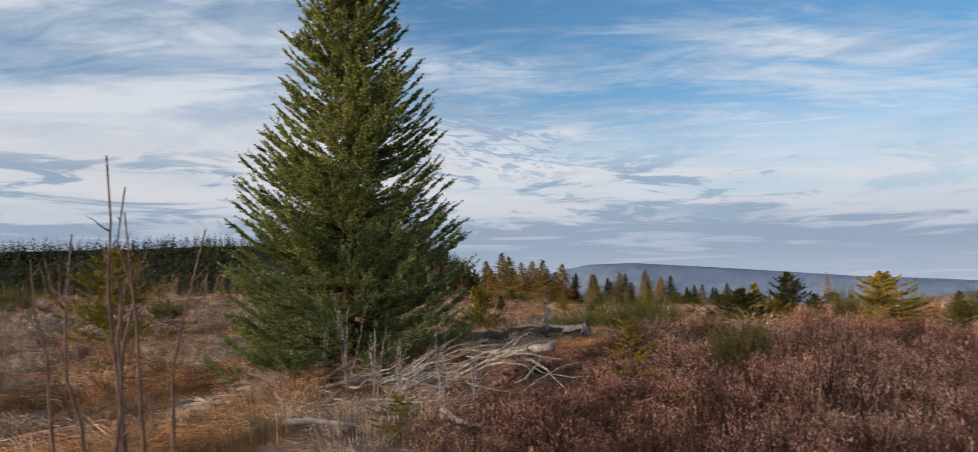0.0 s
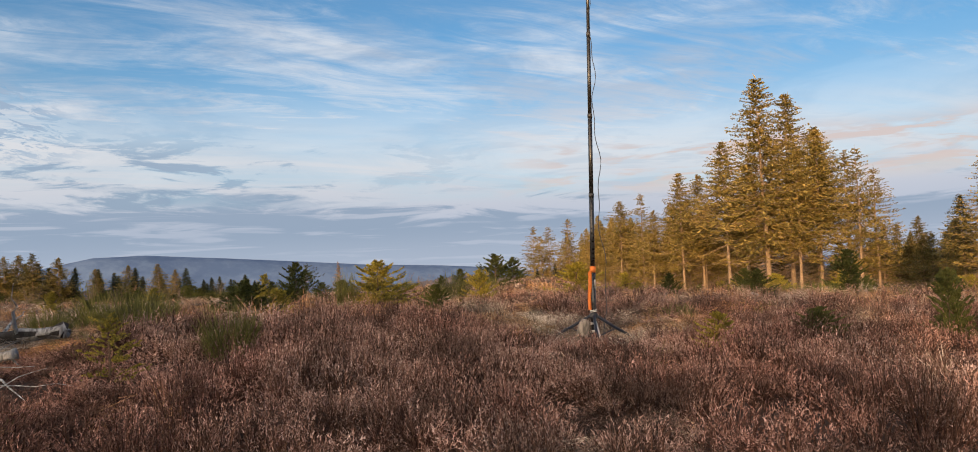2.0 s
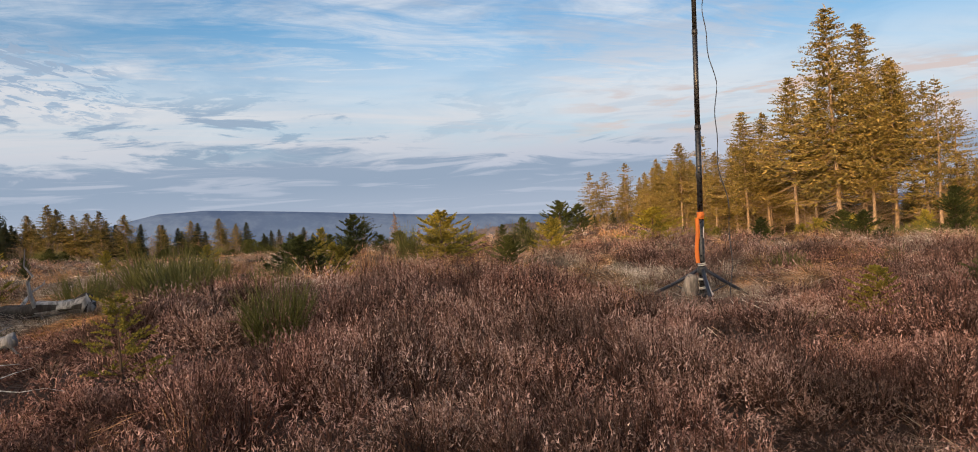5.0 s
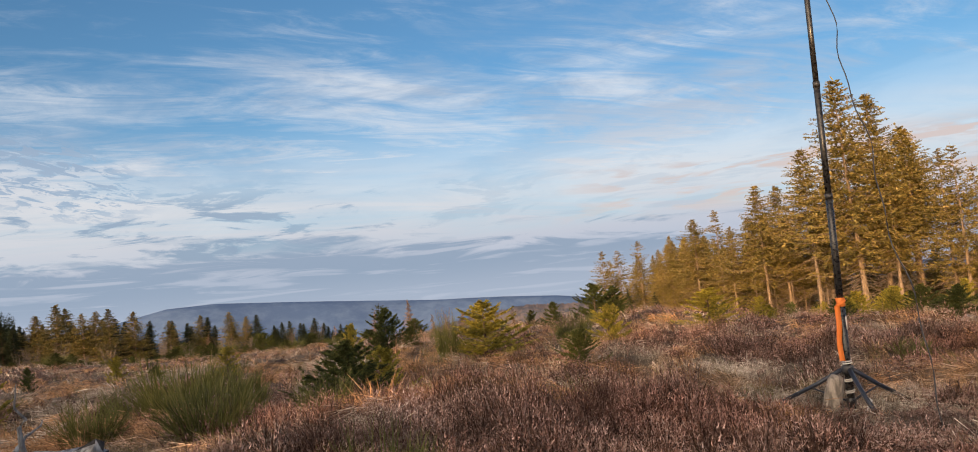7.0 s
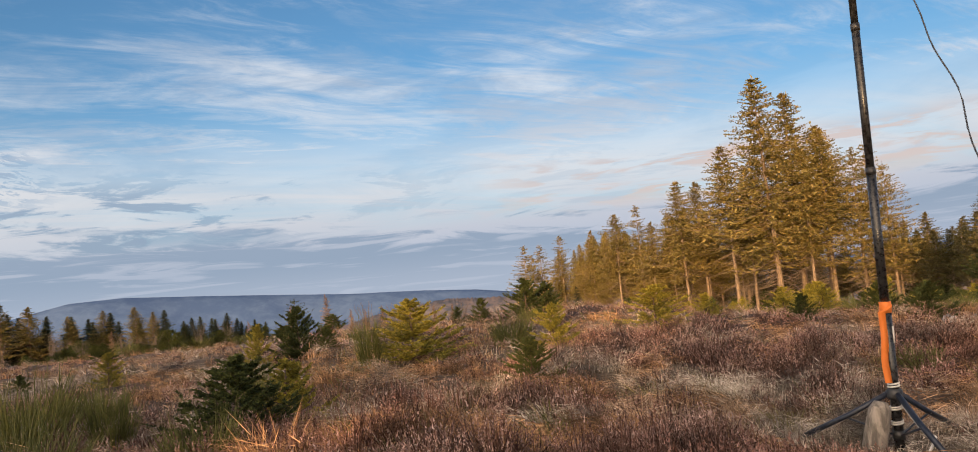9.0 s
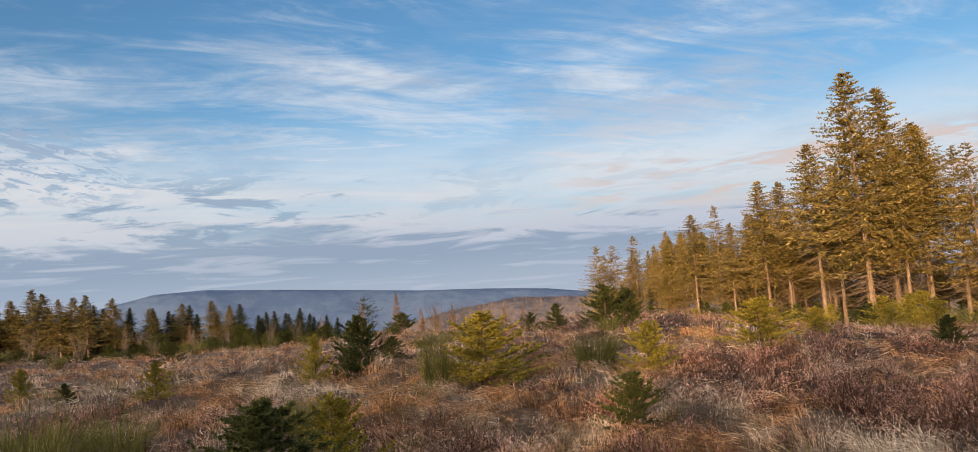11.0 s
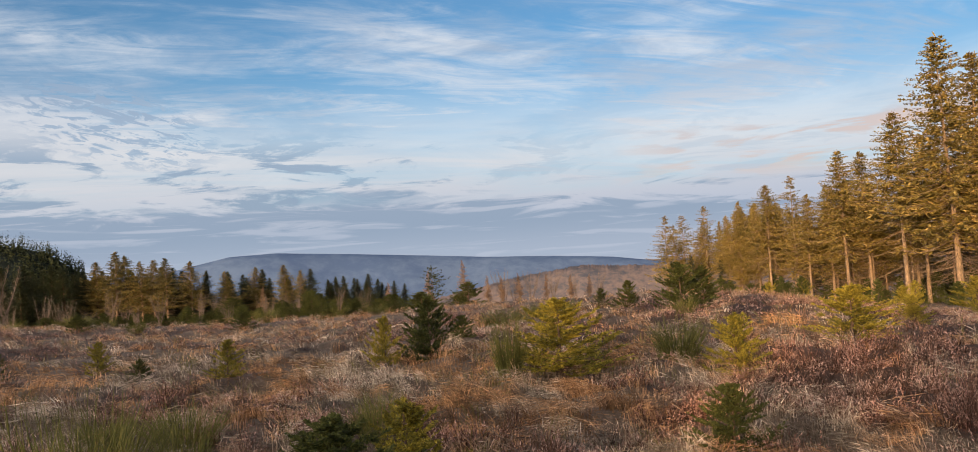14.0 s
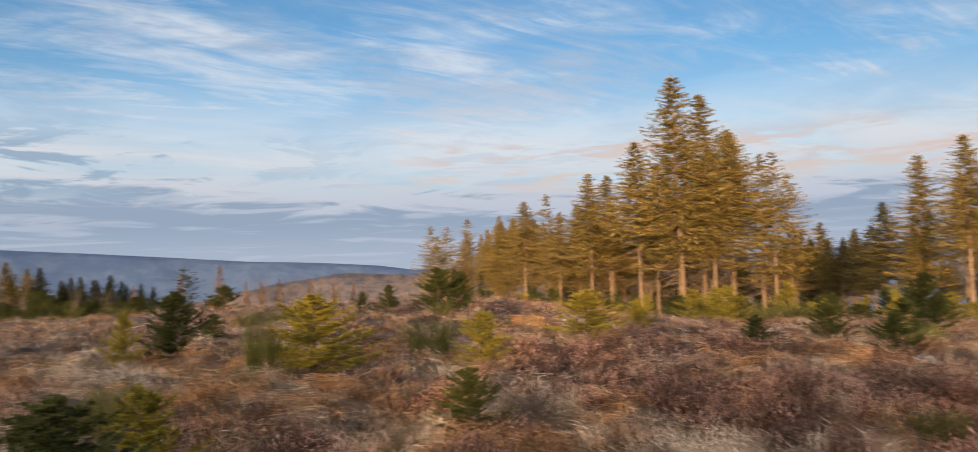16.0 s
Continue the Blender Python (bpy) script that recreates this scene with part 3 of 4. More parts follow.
# the bushy spruce by the brushwood, and its yellowish neighbour
big = conifer("spruce", 5, 5.95, 1.62, (M_NEEDLE, M_BARK_D), whorl=0.17, per=24, shoots=62, shoot=0.27, fine=(22, 0.042, 0.016), rise=0.55, droop=0.24, trunk=0.10, shape=0.66, ragged=0.15, skirt=0.95, belly=0.10, airy=0.55)
big.matrix_basis = at(None, -7.15, 8.75, 0.6)
tagged(big, "bushy green spruce with dense upturned branches to the ground", "conifer")
side = conifer("spruce", 6, 2.7, 1.85, (M_NEEDLE_Y, M_BARK_D), whorl=0.16, per=6, shoots=30, shoot=0.32, fine=(18, 0.07, 0.028), rise=0.45, droop=0.15, trunk=0.045, shape=0.7, ragged=0.35)
side.matrix_basis = at(None, -20.3, 15.1, 1.0)
tagged(side, "spreading yellow-green spruce in the open grass", "conifer")


def tall(seed, mats, name="fir_tree", **kw):
    args = dict(h=25.0, radius=6.3, clear=0.30, whorl=0.44, per=10, shoots=66, airy=0.04, shoot=0.70, rise=0.12, droop=0.30, trunk=0.30, shape=0.86, ragged=0.45, sides=8, dead=70, skirt=0.5, belly=0.30, sparse=0.45)
    args.update(kw)
    return lambda: conifer(name, seed, mats=mats, **args)


FIRS = Stock(*[tall(s, (M_FIR, M_BARK), clear=c) for s, c in ((41, 0.24), (42, 0.32), (43, 0.40), (44, 0.46))])
GAUNT = Stock(*[tall(s, (M_FIR, M_BARK), thin=0.8, radius=5.2, shoots=64, clear=c, whorl=0.7, droop=0.2, shape=0.7, sparse=0.7) for s, c in ((51, 0.20), (52, 0.26))])
WOODS = Stock(*[tall(s, (M_FIR_D, M_BARK_D), "spruce_tree", radius=5.2, clear=0.12, shoots=54, thin=0.9, whorl=0.6) for s in (61, 62)])
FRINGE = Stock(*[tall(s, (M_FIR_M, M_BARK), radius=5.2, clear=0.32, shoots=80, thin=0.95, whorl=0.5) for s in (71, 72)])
LINE = Stock(*[tall(s, (M_FIR_D, M_BARK_D), "spruce_tree", radius=5.4, clear=0.06, shoots=95, whorl=0.45, shape=0.85) for s in (63, 64)])
LARCH = Stock(tall(81, (M_LARCH, M_BARK), radius=2.6, clear=0.1, shoots=26, thin=0.8, whorl=0.7, shoot=0.9))

wood = "sunlit fir with a tall bare lower trunk"
for x, y, h, k in [(46, 178, 17.5, 0), (52, 139, 24.8, 1), (57, 142, 25.2, 2), (55, 126, 28.2, 3), (57, 116, 36.5, 0), (63, 120, 35.0, 1), (65, 115, 27.9, 2),
                   (47, 162, 22.4, 3), (60, 130, 25.0, 2), (54, 150, 21.0, 0), (60, 112, 24.0, 1), (50, 150, 19.0, 2), (68, 121, 30.0, 3), (61, 75, 16.5, 0), (60, 68, 17.0, 2), (67, 73, 14.0, 1), (72, 80, 16.0, 3)]:
    FIRS.plant(x, y, h / 25, h / 25 * 1.12, wood, "conifer", "firs of the wood", which=k)
for x, y, h, k in [(36, 206, 21, 0), (39, 200, 20.8, 1), (43, 194, 21.9, 0), (37, 201, 18.5, 1), (50, 156, 23.1, 0), (66, 109, 23.3, 0), (66, 106, 23.5, 1), (70, 108, 21.0, 1), (49, 165, 20.0, 1), (40, 192, 12.0, 1)]:
    GAUNT.plant(x, y, h / 25, h / 25 * (1.25 if x < 45 else 1.1), "thin gaunt fir with sparse crown and bare trunk", "conifer", "firs of the wood", which=k)
# shade of the wood is put into the darker foliage colour of these firs
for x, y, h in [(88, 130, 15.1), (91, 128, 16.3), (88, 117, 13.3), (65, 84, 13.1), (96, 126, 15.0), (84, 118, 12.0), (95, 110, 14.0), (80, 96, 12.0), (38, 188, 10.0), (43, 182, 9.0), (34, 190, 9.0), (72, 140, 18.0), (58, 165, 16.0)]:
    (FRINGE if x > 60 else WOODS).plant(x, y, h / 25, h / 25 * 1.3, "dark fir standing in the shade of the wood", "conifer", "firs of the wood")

# scrub and trees on the falling ground beside the wood
rng = np.random.default_rng(57)
for n in range(20):
    a, r = radians(rng.uniform(35, 54)), rng.uniform(48, 88)
    (GOLD if n % 3 == 0 else DARK).plant(math.sin(a) * r, 8 + math.cos(a) * r, rng.uniform(1.1, 2.4), rng.uniform(1.5, 2.8), "bushy young spruce at the foot of the wood", "conifer", "young spruces by the wood")
for n in range(18):
    a, r = radians(rng.uniform(33, 56)), rng.uniform(105, 150)
    FRINGE.plant(math.sin(a) * r, 8 + math.cos(a) * r, rng.uniform(0.34, 0.50), rng.uniform(0.6, 0.9), "dark fir standing in the shade of the wood", "conifer", "firs of the wood")

# tree line beyond the left edge of the heath
fringe = [(-101, 195, 18.3), (-95, 192, 19.9), (-98, 202, 20.0), (-88, 190, 16.9), (-88, 196, 17.7), (-79, 183, 16.5), (-80, 199, 16.9), (-66, 204, 14.5), (-58, 202, 14.3), (-57, 212, 13.4), (-109, 202, 15.5), (-71, 197, 13.5)]
for x, y, h in fringe:
    FRINGE.plant(x, y, h / 25, h / 25 * 1.5, "slender spruce of a tree line with sunlit trunk", "conifer", "tree line at the edge of the heath")
for x, y, h in [(-117, 185, 18.0), (-116, 198, 18.0), (-88, 207, 16.4), (-79, 205, 14.8), (-71, 208, 13.2), (-66, 210, 14.3), (-52, 203, 12.9), (-50, 214, 10.5), (-45, 210, 10.8), (-43, 216, 10.1),
                (-39, 211, 11.0), (-37, 217, 8.8), (-33, 212, 8.7), (-31, 218, 8.1), (-123, 180, 16.0), (-130, 178, 15.0), (-128, 190, 17.0), (-105, 208, 16.0), (-92, 210, 17.0)]:
    LINE.plant(x, y, h / 25, h / 25 * 1.5, "dark slim spruce of a distant tree line", "conifer", "tree line at the edge of the heath")
rng = np.random.default_rng(19)
for n in range(52):
    t = rng.random()
    x, y = 44 + 24 * t + rng.uniform(-3, 6), 190 - 76 * t + rng.uniform(0, 14)
    FIRS.plant(x, y, rng.uniform(0.62, 0.88), rng.uniform(0.58, 0.8), wood, "conifer", "firs of the wood", which=(2, 3, 3, 1)[n % 4])
# firs deeper in close the view between the trunks; shade is in their darker foliage
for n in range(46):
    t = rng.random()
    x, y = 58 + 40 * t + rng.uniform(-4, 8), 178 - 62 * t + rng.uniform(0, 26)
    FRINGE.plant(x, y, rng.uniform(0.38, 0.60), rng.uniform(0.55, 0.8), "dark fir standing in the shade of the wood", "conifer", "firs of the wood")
for n in range(30):
    t = rng.random()
    x, y = 30 + 34 * t + rng.uniform(-4, 4), 120 - 56 * t + rng.uniform(-8, 8)
    (GOLD if n % 2 else DARK).plant(x, y, rng.uniform(1.4, 3.2), rng.uniform(1.8, 3.2), "bushy young spruce at the foot of the wood", "conifer", "young spruces by the wood")
for n in range(26):
    t = rng.random()
    x, y = 40 + 46 * t + rng.uniform(-3, 5), 176 - 74 * t + rng.uniform(-4, 12)
    DARK.plant(x, y, rng.uniform(2.6, 5.0), rng.uniform(3.4, 5.6), "dark young spruce under the tall firs", "conifer", "young spruces by the wood")

rng = np.random.default_rng(7)
LEFT = []
for n in range(40):
    a, r = radians(rng.uniform(-74, -30)), rng.uniform(80, 170)
    k = rng.uniform(0.7, 1.2)
    LEFT.append((math.sin(a) * r, 8 + math.cos(a) * r, k))
for n in range(56):
    a, r = radians(-33 + 24.5 * rng.random() ** 1.2), rng.uniform(208, 245)
    k = (0.76 - 0.014 * (math.degrees(a) + 33)) * rng.uniform(0.8, 1.0)
    LINE.plant(math.sin(a) * r, 8 + math.cos(a) * r, k, k * 1.5, "dark slim spruce of a distant tree line", "conifer", "tree line at the edge of the heath")
for n in range(30):
    a, r = radians(rng.uniform(-50, -4)), rng.uniform(95, 150)
    DARK.plant(math.sin(a) * r, 8 + math.cos(a) * r, rng.uniform(1.8, 3.2), rng.uniform(3.0, 5.5), "dark green bushy conifer at the edge of the heath", "conifer", "bushes at the edge of the heath")
for n in range(34):
    a, r = radians(rng.uniform(-36, -13)), rng.uniform(165, 200)
    DARK.plant(math.sin(a) * r, 8 + math.cos(a) * r, rng.uniform(2.6, 5.0), rng.uniform(4.0, 6.5), "dark green bushy conifer at the edge of the heath", "conifer", "bushes at the edge of the heath")
for n in range(46):
    a, r = radians(rng.uniform(-74, -34)), rng.uniform(215, 300)
    WOODS.plant(math.sin(a) * r, 8 + math.cos(a) * r, rng.uniform(0.55, 0.85), rng.uniform(0.6, 0.85), "dark spruce of the distant forest edge", "conifer", "distant forest edge")
for x, y, h in [(-10, 140, 7.7), (-16, 139, 6.3), (-7, 160, 5.8), (-33, 205, 8.0), (-62, 196, 9.0), (-1, 152, 5.5), (4, 156, 5.2), (8, 150, 4.6), (-4, 148, 5.0), (12, 158, 5.0)]:
    LARCH.plant(x, y, h / 25, h / 25 * 1.7, "rusty brown larch in winter colour", "larch tree", "larches beyond the heath")


def pine():
    """A small pine with flat layers of foliage and a leader."""
    root = conifer("pine_tree", 91, 4.6, 1.7, (M_FIR_D, M_BARK_D), clear=0.32, whorl=0.55, per=6, shoots=26, shoot=0.5, rise=0.2, droop=0.0, trunk=0.06, shape=0.35, ragged=0.45)
    root.matrix_basis = at(None, -11, 99)
    tagged(root, "lone dark pine with a layered crown", "pine tree")


pine()

# unseen young plantation added behind the walk to lay shade over the near heath
rng = np.random.default_rng(17)
for row in range(2):
    for n in range(60):
        x = -98 + 2.3 * n + 1.1 * row + rng.uniform(-0.8, 0.8)
        if row and x > -19:
            continue
        grown = rng.uniform(0.395, 0.445) + 0.02 * row + 0.30 * float(sm(-33, -42, x)) + 0.12 * float(sm(-29, -25, x)) * float(sm(-4, -10, x))
        wide = rng.uniform(0.44, 0.54) + 0.12 * float(sm(-17, -21, x))
        WOODS.plant(x, -37 - 6 * row + rng.uniform(-3, 3) + 0.16 * x, grown, wide, "unseen added spruce that shades the near heath", "conifer", "plantation spruces")


def hillside_forest():
    """The spruces of the far hillside, too many and too small to tell apart."""
    rng = np.random.default_rng(23)
    n = 6800
    deg, back = -29.0 - 48 * rng.random(n) ** 1.2, rng.random(n) ** 1.3 * 0.66
    el = np.interp(deg, [-80, -60, -46, -34.4, -32.4, -31, -29.3], [2.0, 2.4, 2.9, 2.9, 2.65, 2.2, 0.9])
    r = 640 - 170 * back
    foot = -90 + (np.tan(np.radians(el)) * 640 + 90) * np.interp(back, [0, 0.08, 0.22, 0.45, 0.7], [1.0, 0.95, 0.8, 0.5, 0.22]) - 3
    root = np.c_[np.sin(np.radians(deg)) * r, 8 + np.cos(np.radians(deg)) * r, foot]
    tall_ = rng.uniform(10, 17, n)
    k = 18
    f = np.tile(np.linspace(0.08, 1.0, k), n)
    a = rng.uniform(0, 2 * np.pi, n * k)
    H = np.repeat(tall_, k)
    out = np.c_[np.cos(a), np.sin(a), np.full(n * k, -0.35)]
    p = np.repeat(root, k, 0) + np.c_[np.zeros((n * k, 2)), f * H]
    L = H * (0.03 + 0.22 * (1 - f))
    v, fc = sprays(rng, p, unit(out), L, 0.7)
    ob = new("hillside_forest", raw("hillside_forest", v, fc, M_FIR_D))
    tagged(ob, "dense dark spruce forest on the distant hillside", "forest", kind="stuff")


hillside_forest()


# ---------------------------------------------------------------- broom, bare trees and saplings
def broom(seed, mat=None):
    """A broom bush: a fan of thin upright green rods that fork."""
    rng = np.random.default_rng(seed)
    root = new("broom_bush")
    V, F = [[] for _ in range(5)], [[] for _ in range(5)]
    n = 300
    a, lean = rng.uniform(0, 2 * math.pi, n), rng.random(n) ** 0.7 * 0.62
    L = rng.uniform(0.35, 1.05, n) * (1 - 0.55 * lean)
    base = np.c_[np.cos(a), np.sin(a)] * (np.sqrt(rng.random(n)) * 0.26)[:, None]
    for k in range(n):
        out = np.array([math.cos(a[k]), math.sin(a[k])])
        t = np.array([0.0, 0.4, 0.75, 1.0])
        bow = lean[k] * (t ** 1.25)
        line = np.c_[base[k] + out * (bow * L[k])[:, None] + rng.normal(0, 0.012, (4, 2)) * t[:, None], t * L[k] * math.cos(lean[k] * 0.7)]
        c = int(a[k] / 6.2832 * 5) % 5
        V[c].append(line), F[c].append(0.006 * (1 - 0.75 * t))
        for _ in range(2):
            s = rng.uniform(0.35, 0.8)
            p = np.array([np.interp(s, t, line[:, i]) for i in range(3)])
            d = unit(line[-1] - line[1] + rng.normal(0, 0.10, 3))
            V[c].append(p + d * (L[k] * rng.uniform(0.2, 0.4) * t)[:, None]), F[c].append(0.0045 * (1 - 0.75 * t))
    for vs, rs in zip(V, F):
        v, f = merge([tube_arrays(v, r, 3) for v, r in zip(vs, rs)])
        part("branch", raw("branch", v, f, mat or M_BROOM), root)
    return root


BROOM = Stock(lambda: broom(101), lambda: broom(102))
for x, y, h, w in [(-1.83, 26.2, 1.4, 0.9), (1.7, 26.6, 1.15, 1.3), (-2.1, 41.4, 0.9, 2.6), (-0.2, 42.0, 0.8, 2.4), (4.6, 39.4, 0.75, 1.0), (-6.36, 20.9, 0.8, 1.3), (6.2, 17.3, 0.5, 0.8),
                   (-6.27, 17.9, 1.4, 1.8), (-5.2, 18.1, 1.0, 0.9), (-1.92, 8.4, 0.66, 0.7), (-4.15, 12.7, 0.85, 1.25), (-3.2, 14.3, 0.75, 0.9), (-6.1, 14.2, 0.75, 1.0), (-37, 22.7, 1.4, 2.2), (-26, 22, 1.0, 1.8), (-7.4, 18.8, 0.9, 1.5), (15.5, 27.5, 0.8, 1.7), (13.6, 25.6, 0.7, 1.5),
                   (-3.6, 20.6, 0.7, 0.9), (-7.9, 21.6, 0.6, 1.0), (27, 50, 1.5, 5.0)]:
    BROOM.plant(x, y, h * 1.08, w * 0.95, "green broom bush with thin upright rods", "shrub", "broom bushes on the heath", sink=0.05)


def bare(name, seed, h, stems, spread, mat, r0, forks=5, open_=0.55):
    """Leafless stems that taper, wander and fork; one mesh a stem."""
    rng = np.random.default_rng(seed)
    root = new(name)
    for k in range(stems):
        a, ln = rng.uniform(0, 6.28), rng.uniform(0.02, spread)
        L = h * rng.uniform(0.88, 1.0)
        t = np.linspace(0, 1, 8)
        drift = np.cumsum(rng.normal(0, 0.020 * L, (8, 2)), 0) * t[:, None]
        p0 = rng.normal(0, 0.05 * h * spread, 2)
        line = np.c_[p0 + np.array([math.cos(a), math.sin(a)]) * (ln * L * t)[:, None] + drift, L * t - 0.05]
        bits = [tube_arrays(line, r0 * (1 - 0.72 * t) * (1 + 0.25 * (np.arange(8) % 2)), 6)]
        for _ in range(forks):
            s = rng.uniform(0.3, 0.95)
            p = np.array([np.interp(s, t, line[:, c]) for c in range(3)])
            d = unit(np.array([*rng.normal(0, open_, 2), 1.0]))
            ll = L * rng.uniform(0.05, 0.22) * (1.2 - s)
            tt = np.linspace(0, 1, 4)
            bits.append(tube_arrays(p + d * (ll * tt)[:, None] + rng.normal(0, 0.02 * ll, (4, 3)), r0 * 0.35 * (1 - 0.8 * tt), 4))
        v, f = merge(bits)
        part("stem", raw("stem", v, f, mat, smooth=True), root)
    return root


for k, (az, far, h) in enumerate([(-54.6, 4.1, 1.85), (-53.7, 4.4, 1.95), (-52.4, 4.0, 1.95), (-52.0, 4.5, 1.9), (-51.0, 4.2, 1.9), (-49.8, 4.1, 1.95), (-49.1, 4.3, 1.9), (-50.4, 4.6, 1.6)]):
    x, y = -0.46 + far * math.sin(radians(az)), -0.08 + far * math.cos(radians(az))
    ob = bare("sapling", 300 + k, h * (0.9 + 0.05 * (k % 4)), 1, 0.12, M_SAPLING, 0.0125, 9)
    ob.matrix_basis = at(None, x, y)
    tagged(ob, "bare reddish sapling with a thin upright stem", "sapling", "bare saplings in the grass")
for x, y, h, n in [(-6.0, 7.2, 1.05, 4), (-5.5, 7.0, 0.9, 4), (-4.9, 6.6, 0.8, 4), (-4.3, 6.4, 0.85, 3), (-3.9, 6.3, 0.7, 3), (-6.7, 7.6, 1.3, 3)]:
    ob = bare("dead_shrub", int(x * -37), h, n, 0.28, M_DEAD, 0.007, 9)
    ob.matrix_basis = at(None, x, y)
    tagged(ob, "dry leafless shrub of thin twigs", "shrub", "dry shrubs by the brushwood")
SCRUB = Stock(*[(lambda s=s: bare("bare_tree", s, 6.0, 8, 0.42, M_SCRUB, 0.032, 60, 0.95)) for s in (3, 4)])
for x, y, h in [(1, 150, 6), (5, 152, 5.5), (-4, 150, 6.5), (9, 150, 5), (-2, 158, 5), (-52, 120, 5.0), (-58, 118, 6.0), (-64, 112, 5.5), (-70, 110, 6.5), (-76, 104, 6.0), (-45, 124, 4.5), (-36, 128, 4.0), (-84, 100, 7.0), (-92, 95, 7.0), (-88, 80, 6.0), (-70, 60, 4.5), (-78, 66, 5.0), (13, 150, 5.0)]:
    LEFT.append((x, y, h / 6))
rng = np.random.default_rng(44)
for n in range(40):
    a, r = radians(rng.uniform(-42, -10)), rng.uniform(46, 78)
    stock, label, kind = (BROOM, "green broom bush with thin upright rods", "shrub") if n % 3 == 0 else (DARK, "dark green bushy conifer at the edge of the heath", "conifer")
    stock.plant(math.sin(a) * r, 8 + math.cos(a) * r, rng.uniform(0.6, 1.3), rng.uniform(1.1, 2.4), label, kind, "bushes at the edge of the heath")
rng = np.random.default_rng(43)
for n in range(18):
    a, r = radians(rng.uniform(-38, -12)), rng.uniform(62, 120)
    LEFT.append((math.sin(a) * r, 8 + math.cos(a) * r, rng.uniform(0.3, 0.55)))
for x, y, k in LEFT:
    SCRUB.plant(x, y, k, k, "bare greyish birch scrub without leaves", "tree", "bare scrub at the edge")


# ---------------------------------------------------------------- dead wood
def log(name, a, b, r, mat, seed, label, lift=0.0, sides=12, knots=3, char=None):
    """A weathered trunk lying from a to b (x, y, height over the ground), with broken ends and stubs."""
    rng = np.random.default_rng(seed)
    a, b = np.array([a[0], a[1], gz(a[0], a[1]) + a[2]]), np.array([b[0], b[1], gz(b[0], b[1]) + b[2]])
    root = new(name)
    root.location = a
    t = np.linspace(0, 1, 14)
    line = (b - a) * t[:, None] + np.cumsum(rng.normal(0, r * 0.16, (14, 3)), 0) * np.array([1, 1, 0.4])
    rad = r * (1 - 0.3 * t) * rng.uniform(0.68, 1.2, 14)
    v, f = tube_arrays(np.r_[line[:1], line, line[-1:]], np.r_[r * 0.05, rad, 0.01], sides)
    v = v + rng.normal(0, r * 0.11, v.shape)
    part("stem", raw("stem", v, f, [mat, char or mat], ((np.arange(len(f)) < len(f) * 0.72) ^ (rng.random(len(f)) < 0.12)).astype(int) if char else None, smooth=True), root)
    for k in range(knots):
        s = rng.uniform(0.2, 0.95)
        p = np.array([np.interp(s, t, line[:, c]) for c in range(3)])
        d = unit(np.cross(b - a, rng.normal(size=3)) + 0.3 * (b - a)) * np.array([1, 1, 0.8])
        ll = r * rng.uniform(3, 8)
        tt = np.linspace(0, 1, 6)
        vv, ff = tube_arrays(p + d * (ll * tt)[:, None] + np.cumsum(rng.normal(0, ll * 0.05, (6, 3)), 0), r * 0.24 * (1 - 0.85 * tt), 5)
        part("branch_stub", raw("branch_stub", vv, ff, mat, smooth=True), root)
    tagged(root, label, "log")


log("log", (-7.0, 11.5, 0.14), (-4.45, 10.9, 0.16), 0.125, M_DEAD, 1, "charred and bleached fallen log in the grass", knots=5, char=M_CHAR)
log("log", (-5.0, 8.85, 0.08), (-4.0, 8.5, 0.12), 0.07, M_DEAD, 2, "grey weathered log lying beside the heather", knots=3)
log("log", (-7.9, 6.55, 0.08), (-6.75, 6.0, 0.12), 0.075, M_DEAD, 3, "broken charred log end in the straw", knots=5, char=M_CHAR)
rng = np.random.default_rng(29)
for k in range(96):
    cx, cy = -5.15 + rng.normal(0, 0.72), 7.5 + rng.normal(0, 0.55)
    a, ll = rng.uniform(-1.5, 1.9), rng.uniform(0.35, 1.25)
    r = rng.uniform(0.005, 0.017)
    t = np.linspace(-0.5, 0.5, 7)
    bow = rng.normal(0, 0.16)
    pts = np.c_[cx + math.cos(a) * ll * t - math.sin(a) * bow * t * t * 2, cy + math.sin(a) * ll * t + math.cos(a) * bow * t * t * 2]
    z0, z1 = rng.uniform(0.02, 0.20), rng.uniform(0.02, 0.42)
    pts = np.c_[pts, height(pts[:, 0], pts[:, 1]) + z0 + (z1 - z0) * (t + 0.5) + rng.normal(0, 0.01, 7)]
    o = pts[0].copy()
    ob = new("branch", tube("branch", pts - o, r * (1 - 0.8 * (t + 0.5)), M_DEAD, 6))
    ob.location = o
    tagged(ob, "bleached dead branch on a heap of brushwood", "branch", "brushwood heap")
for pts, r in [([(-5.5, 5.6), (-5.0, 5.35), (-4.5, 5.3)], 0.035), ([(-4.0, 5.9), (-3.75, 5.75), (-3.45, 5.8)], 0.03)]:
    pts = np.array([(x, y, gz(x, y) + 0.09) for x, y in pts])
    ob = new("branch", tube("branch", pts - pts[0], np.array([1, 0.8, 0.4]) * r, M_DEAD, 8))
    ob.location = pts[0]
    tagged(ob, "short thick bleached branch in the grass", "branch", "brushwood heap")
